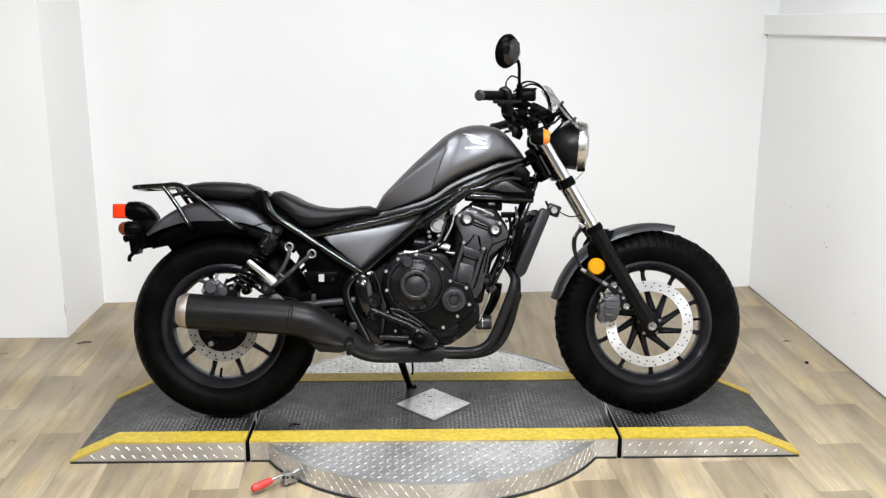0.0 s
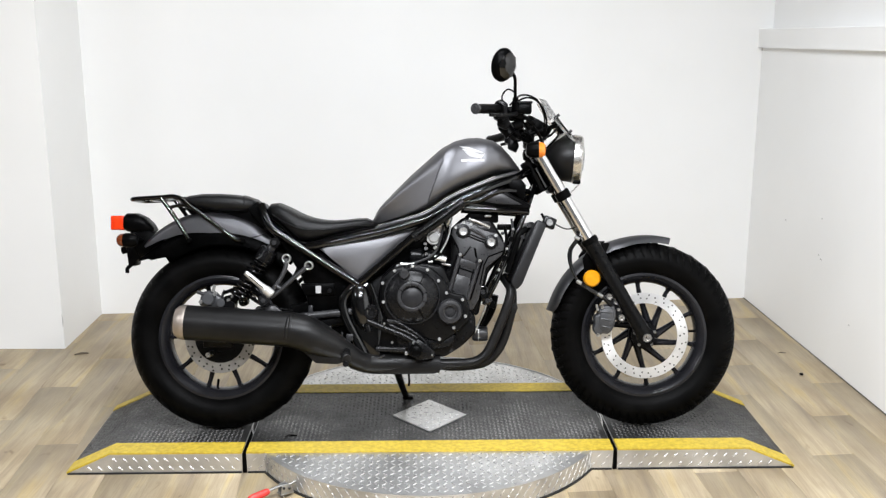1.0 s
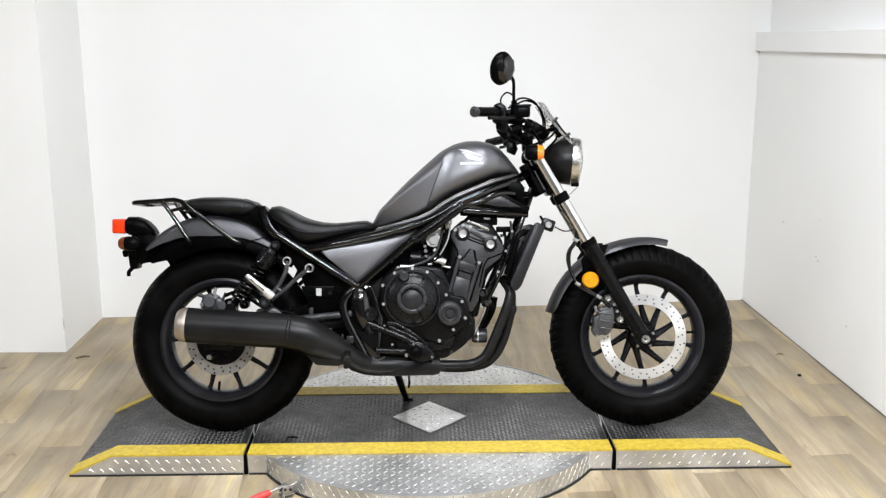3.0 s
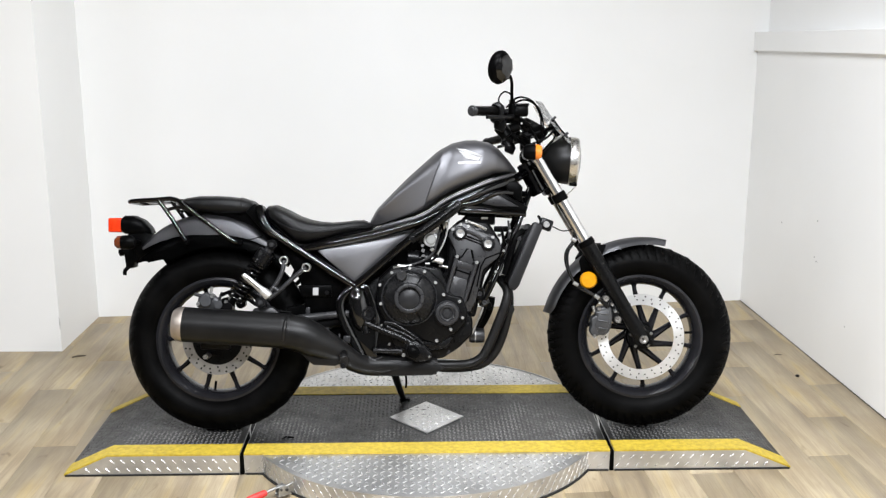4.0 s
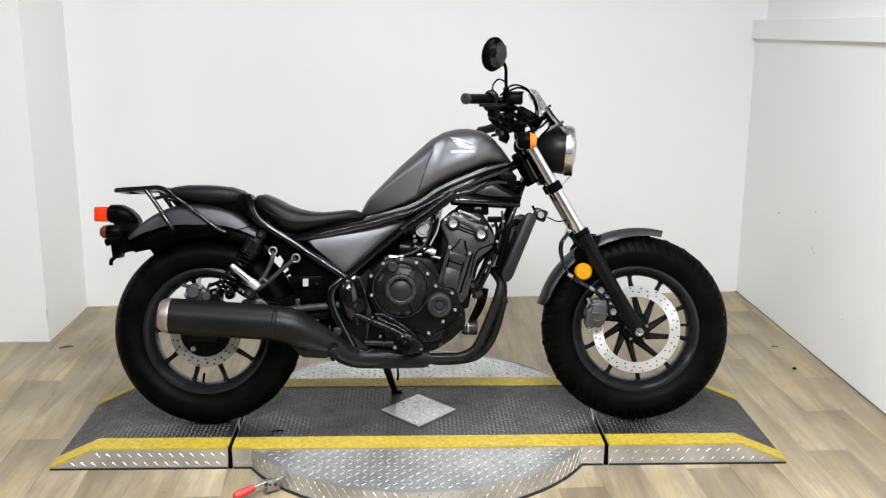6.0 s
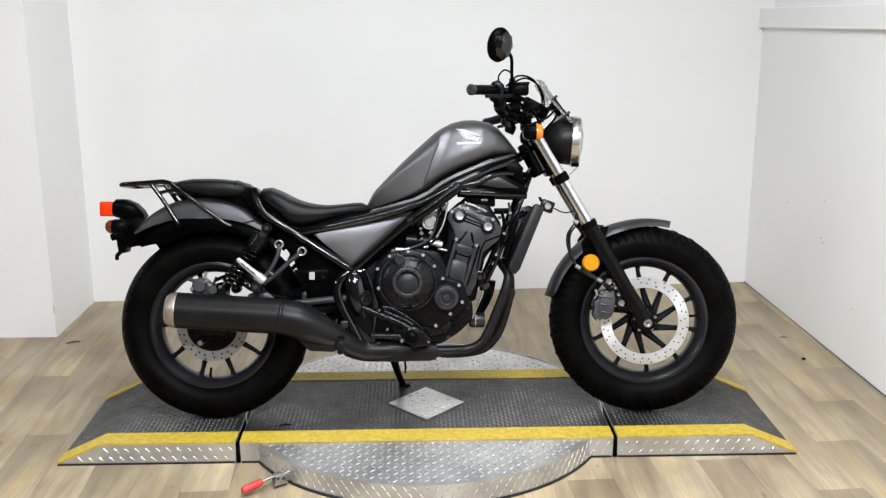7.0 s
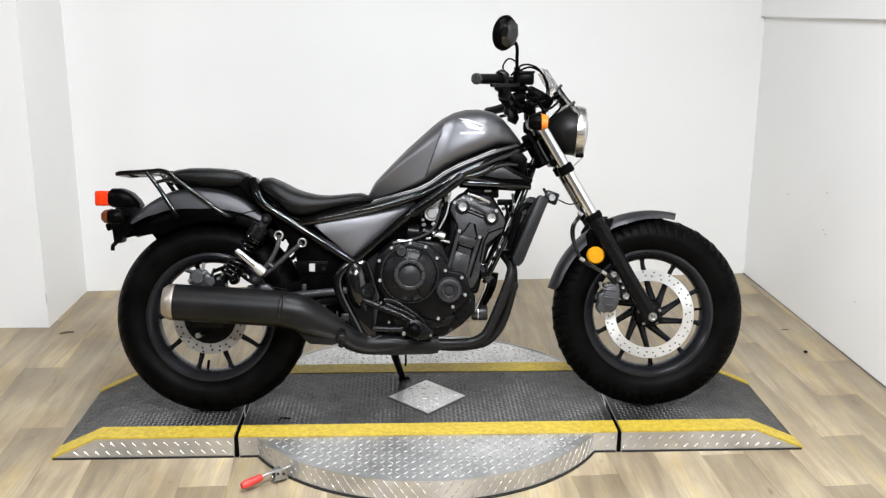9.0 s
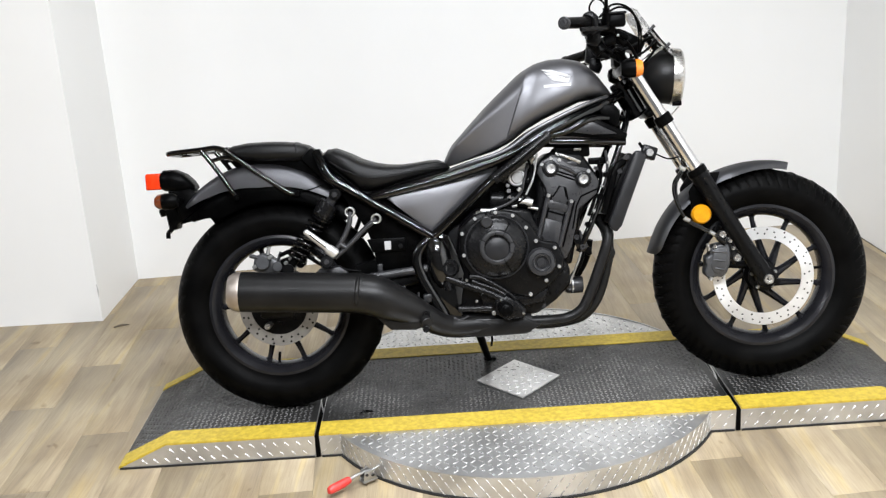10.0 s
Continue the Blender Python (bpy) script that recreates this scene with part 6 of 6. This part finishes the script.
part("coolant_pipe", tube([(0.955, -0.05, 0.47), (0.945, -0.045, 0.42), (0.915, -0.04, 0.365), (0.875, -0.04, 0.325)], 0.0145, 14), PLASTIC, case, "black coolant pipe")
part("header_bracket", prism([(1.018, 0.440), (1.034, 0.438), (1.038, 0.424), (1.032, 0.408), (1.014, 0.392)], -0.045, -0.032, 0.003), MUFFLERBLACK, ex, "")
part("mid_pipe", tube([(0.51, -0.145, 0.246), (0.48, -0.16, 0.258), (0.445, -0.175, 0.283), (0.40, -0.188, 0.308), (0.345, -0.198, 0.335), (0.305, -0.203, 0.354), (0.254, -0.205, 0.366)], [0.034, 0.034, 0.036, 0.047, 0.0580, 0.0600, 0.0586], 28), MUFFLERBLACK, ex, "tapered black mid pipe with heat guard")
m0, m1 = Vector((0.268, -0.205, 0.365)), Vector((-0.088, -0.205, 0.390))
md = (m1 - m0).normalized()
MM = Matrix.Translation(m0) @ md.to_track_quat("X", "Z").to_matrix().to_4x4()
muf = part("muffler", lathe([(0.050, -0.004), (0.0588, -0.003), (0.0594, 0.02), (0.0590, 0.03), (0.0585, 0.038), (0.0585, 0.352), (0.050, 0.356)], 48, "x"), MUFFLERBLACK, ex, "satin black muffler can", MM)
part("muffler_tip", lathe([(0.02, 0.352), (0.0588, 0.352), (0.0592, 0.358), (0.055, 0.376), (0.046, 0.388), (0.036, 0.390), (0.034, 0.386), (0.034, 0.36), (0.02, 0.358)], 48, "x", closed=True), WARMSTEEL, ex, "bare stainless end cap", MM)
part("muffler_core", lathe([(0.004, 0.362), (0.034, 0.362), (0.034, 0.366), (0.004, 0.366)], 24, "x"), MUFFLERBLACK, ex, "", MM)
part("guard_ridge", tube([(0.264, -0.236, 0.418), (0.261, -0.254, 0.402), (0.257, -0.266, 0.376), (0.253, -0.264, 0.348), (0.251, -0.258, 0.338)], [0.002, 0.006, 0.007, 0.006, 0.002], 12, flat=0.6), MUFFLERBLACK, ex, "raised weld lug")
part("cone_bolt", lathe([(0.003, -0.003), (0.006, -0.003), (0.007, -0.007), (0.011, -0.007), (0.0125, 0.0), (0.003, 0.004)], 18, "y"), ENGINE, ex, "", Matrix.Translation((0.4505, -0.218, 0.292)))
part("heat_flange", prism([(0.300, 0.296), (0.345, 0.252), (0.420, 0.248), (0.452, 0.262), (0.42, 0.30), (0.34, 0.32)], -0.215, -0.175, 0.006), MUFFLERBLACK, ex, "")
part("pipe_clamp", cyl((0.452, -0.235, 0.268), (0.44, -0.19, 0.285), 0.017, 14), MUFFLERBLACK, ex, "")
part("clamp_bolt", cyl((0.448, -0.242, 0.252), (0.448, -0.20, 0.252), 0.010, 8), ENGINE, ex, "")
part("link_tube", cyl((0.29, -0.15, 0.404), (0.462, -0.145, 0.420), 0.0125, 16), ENGINEGREY, bike, "black cross tube")
part("pipe_shield", prism([(0.60, 0.262), (0.74, 0.256), (0.79, 0.235), (0.745, 0.208), (0.60, 0.206), (0.53, 0.215), (0.52, 0.245)], -0.158, -0.148, 0.005), MUFFLERBLACK, ex, "")

# ---- rider peg and brake pedal ----
rp = part("brake_pedal", tube([(0.516, -0.168, 0.389), (0.58, -0.172, 0.362), (0.635, -0.176, 0.340), (0.676, -0.18, 0.318)], 0.0105, 12, flat=0.7), ENGINE, bike, "black rear brake pedal")
for pts in (((0.584, -0.170, 0.388), (0.612, -0.172, 0.386), (0.650, -0.176, 0.366), (0.690, -0.18, 0.338), (0.714, -0.18, 0.314)), ((0.590, -0.170, 0.376), (0.620, -0.173, 0.362), (0.655, -0.176, 0.348), (0.685, -0.18, 0.330))):
    part("pedal_arm", tube(pts, 0.0078, 10, flat=0.8), ENGINE, rp, "")
part("pedal_rod", cyl((0.545, -0.165, 0.295), (0.645, -0.168, 0.292), 0.0095, 12), ENGINE, rp, "")
part("pedal_spring", cyl((0.515, -0.165, 0.378), (0.522, -0.165, 0.352), 0.012, 12), ENGINE, rp, "")
pg = part("rider_peg", tube([(0.676, -0.17, 0.298), (0.678, -0.205, 0.297), (0.681, -0.250, 0.296), (0.682, -0.262, 0.296), (0.682, -0.266, 0.296)], [0.019, 0.0175, 0.019, 0.018, 0.008], 16), PLASTIC, bike, "black rubber rider foot peg")
for k in range(5):
    part("peg_ring", lathe([(0.0165, -0.002), (0.0205, -0.0015), (0.0205, 0.0015), (0.0165, 0.002)], 20, "y", closed=True), PLASTIC, pg, "", Matrix.Translation((0.6785 + 0.0008 * k, -0.206 - 0.0115 * k, 0.297)))
part("peg_mount", prism([(0.655, 0.322), (0.69, 0.330), (0.718, 0.312), (0.745, 0.285), (0.74, 0.262), (0.69, 0.256), (0.652, 0.276)], -0.185, -0.15, 0.006), ENGINE, pg, "")
for q, r in (((0.648, 0.281), 0.0062), ((0.672, 0.318), 0.0038), ((0.735, 0.275), 0.0038), ((0.600, 0.318), 0.0042), ((0.574, 0.382), 0.0036)):
    part("peg_bolt", cyl((q[0], -0.196, q[1]), (q[0], -0.18, q[1]), r, 8), ZINC, pg, "")
part("silver_bracket", tube([(0.532, -0.158, 0.268), (0.548, -0.16, 0.262), (0.575, -0.16, 0.272)], 0.0030, 8), ENGINEGREY, rp, "")
part("cable_clip", tube([(0.430, -0.16, 0.352), (0.432, -0.165, 0.322), (0.452, -0.165, 0.316), (0.462, -0.165, 0.330)], 0.0032, 8), ENGINEGREY, rp, "")
part("switch_body", box(0.444, 0.468, -0.17, -0.15, 0.322, 0.345, 0.003), ENGINEGREY, rp, "")

# ---- loose scraps on the floor ----
scrap = part("wood_chip", tube([(-0.872, 0.925, 0.004), (-0.845, 0.94, 0.006), (-0.815, 0.948, 0.004)], [0.003, 0.005, 0.0025], 8, flat=0.5), BROWN)
tagged(scrap, "small dark scrap lying on the floor", "scrap")
scrap2 = part("pebble", lathe([(0.002, 0.0), (0.008, 0.001), (0.009, 0.005), (0.004, 0.009), (0.001, 0.0095)], 10, "z"), MATTEBLACK, None, "", pose(2.316, 0.655, 0))
tagged(scrap2, "small dark pebble lying on the floor", "scrap")
curl = part("wood_chip", tube([(2.305, 0.928, 0.003), (2.322, 0.934, 0.004), (2.345, 0.930, 0.003)], [0.001, 0.003, 0.001], 8, flat=0.5), BROWN)
tagged(curl, "thin dark sliver lying on the floor by the wall", "scrap")

# chipped paint and scuffs on the walls
wests = bpy.data.objects["wall_west"]
chip = part("paint_chip", tube([(0.0, -0.001, 0.105), (0.001, -0.001, 0.135), (-0.001, -0.001, 0.165)], [0.001, 0.003, 0.001], 6, flat=0.5), SCUFF, wests)
east = bpy.data.objects["wall_east"]
for y, z, ln in ((-0.93, 0.440, 0.022), (-0.90, 0.455, 0.012), (-0.50, 0.530, 0.018), (-1.25, 0.24, 0.01), (-0.9, 0.62, 0.008)):
    part("scuff", tube([(-0.0005, y, z), (-0.001, y + ln * 0.6, z + 0.004), (-0.0005, y + ln, z - 0.002)], [0.0012, 0.003, 0.0012], 6, flat=0.4), SCUFF, east)

part("floor_joint", box(-0.0035, -0.0005, -7.2, 0.0, 0.0, 0.0035), FLOORLINE, east, "thin dirty joint along the floor")
# ---- floor planks, each its own piece ----
PW_, PL_ = 0.152, 0.914
FM = pose(0, 0, 0, 0, 0, 4.2)
plank_bm = box(-PW_ / 2 + 0.0002, PW_ / 2 - 0.0002, -PL_ / 2 + 0.0002, PL_ / 2 - 0.0002, -0.006, 0.0, 0.0004, 1)
plank0 = part("plank", plank_bm, PLANK, slab, "", None, 50)
mesh = plank0.data
first = True
rest = []
for i in range(-38, 22):
    shift = (0.37 * i) % 1.0 * PL_
    for j in range(-9, 4):
        x, y = i * PW_, j * PL_ + shift
        w = FM @ Vector((x, y, 0))
        if not (-5.55 < w.x < 2.75 and -5.75 < w.y < (2.3 if w.x > -1.3 else 1.5)):
            continue
        m = FM @ Matrix.Translation((x, y, 0))
        if not (w.x > -2.3 and w.y > -3.4):
            rest.append(m)
        elif first:
            plank0.matrix_local = m
            first = False
        else:
            o = new("plank", mesh)
            o.parent = slab
            o.matrix_local = m
# the boards far behind the camera, joined
far = bmesh.new()
for m in rest:
    vs = []
    for v in mesh.vertices:
        c = m @ v.co
        c.y = max(c.y, -5.395)      # cut along the wall
        vs.append(far.verts.new(c))
    for p in mesh.polygons:
        far.faces.new([vs[k] for k in p.vertices])
part("planks", far, PLANK, slab, "", None, 50, "stuff")
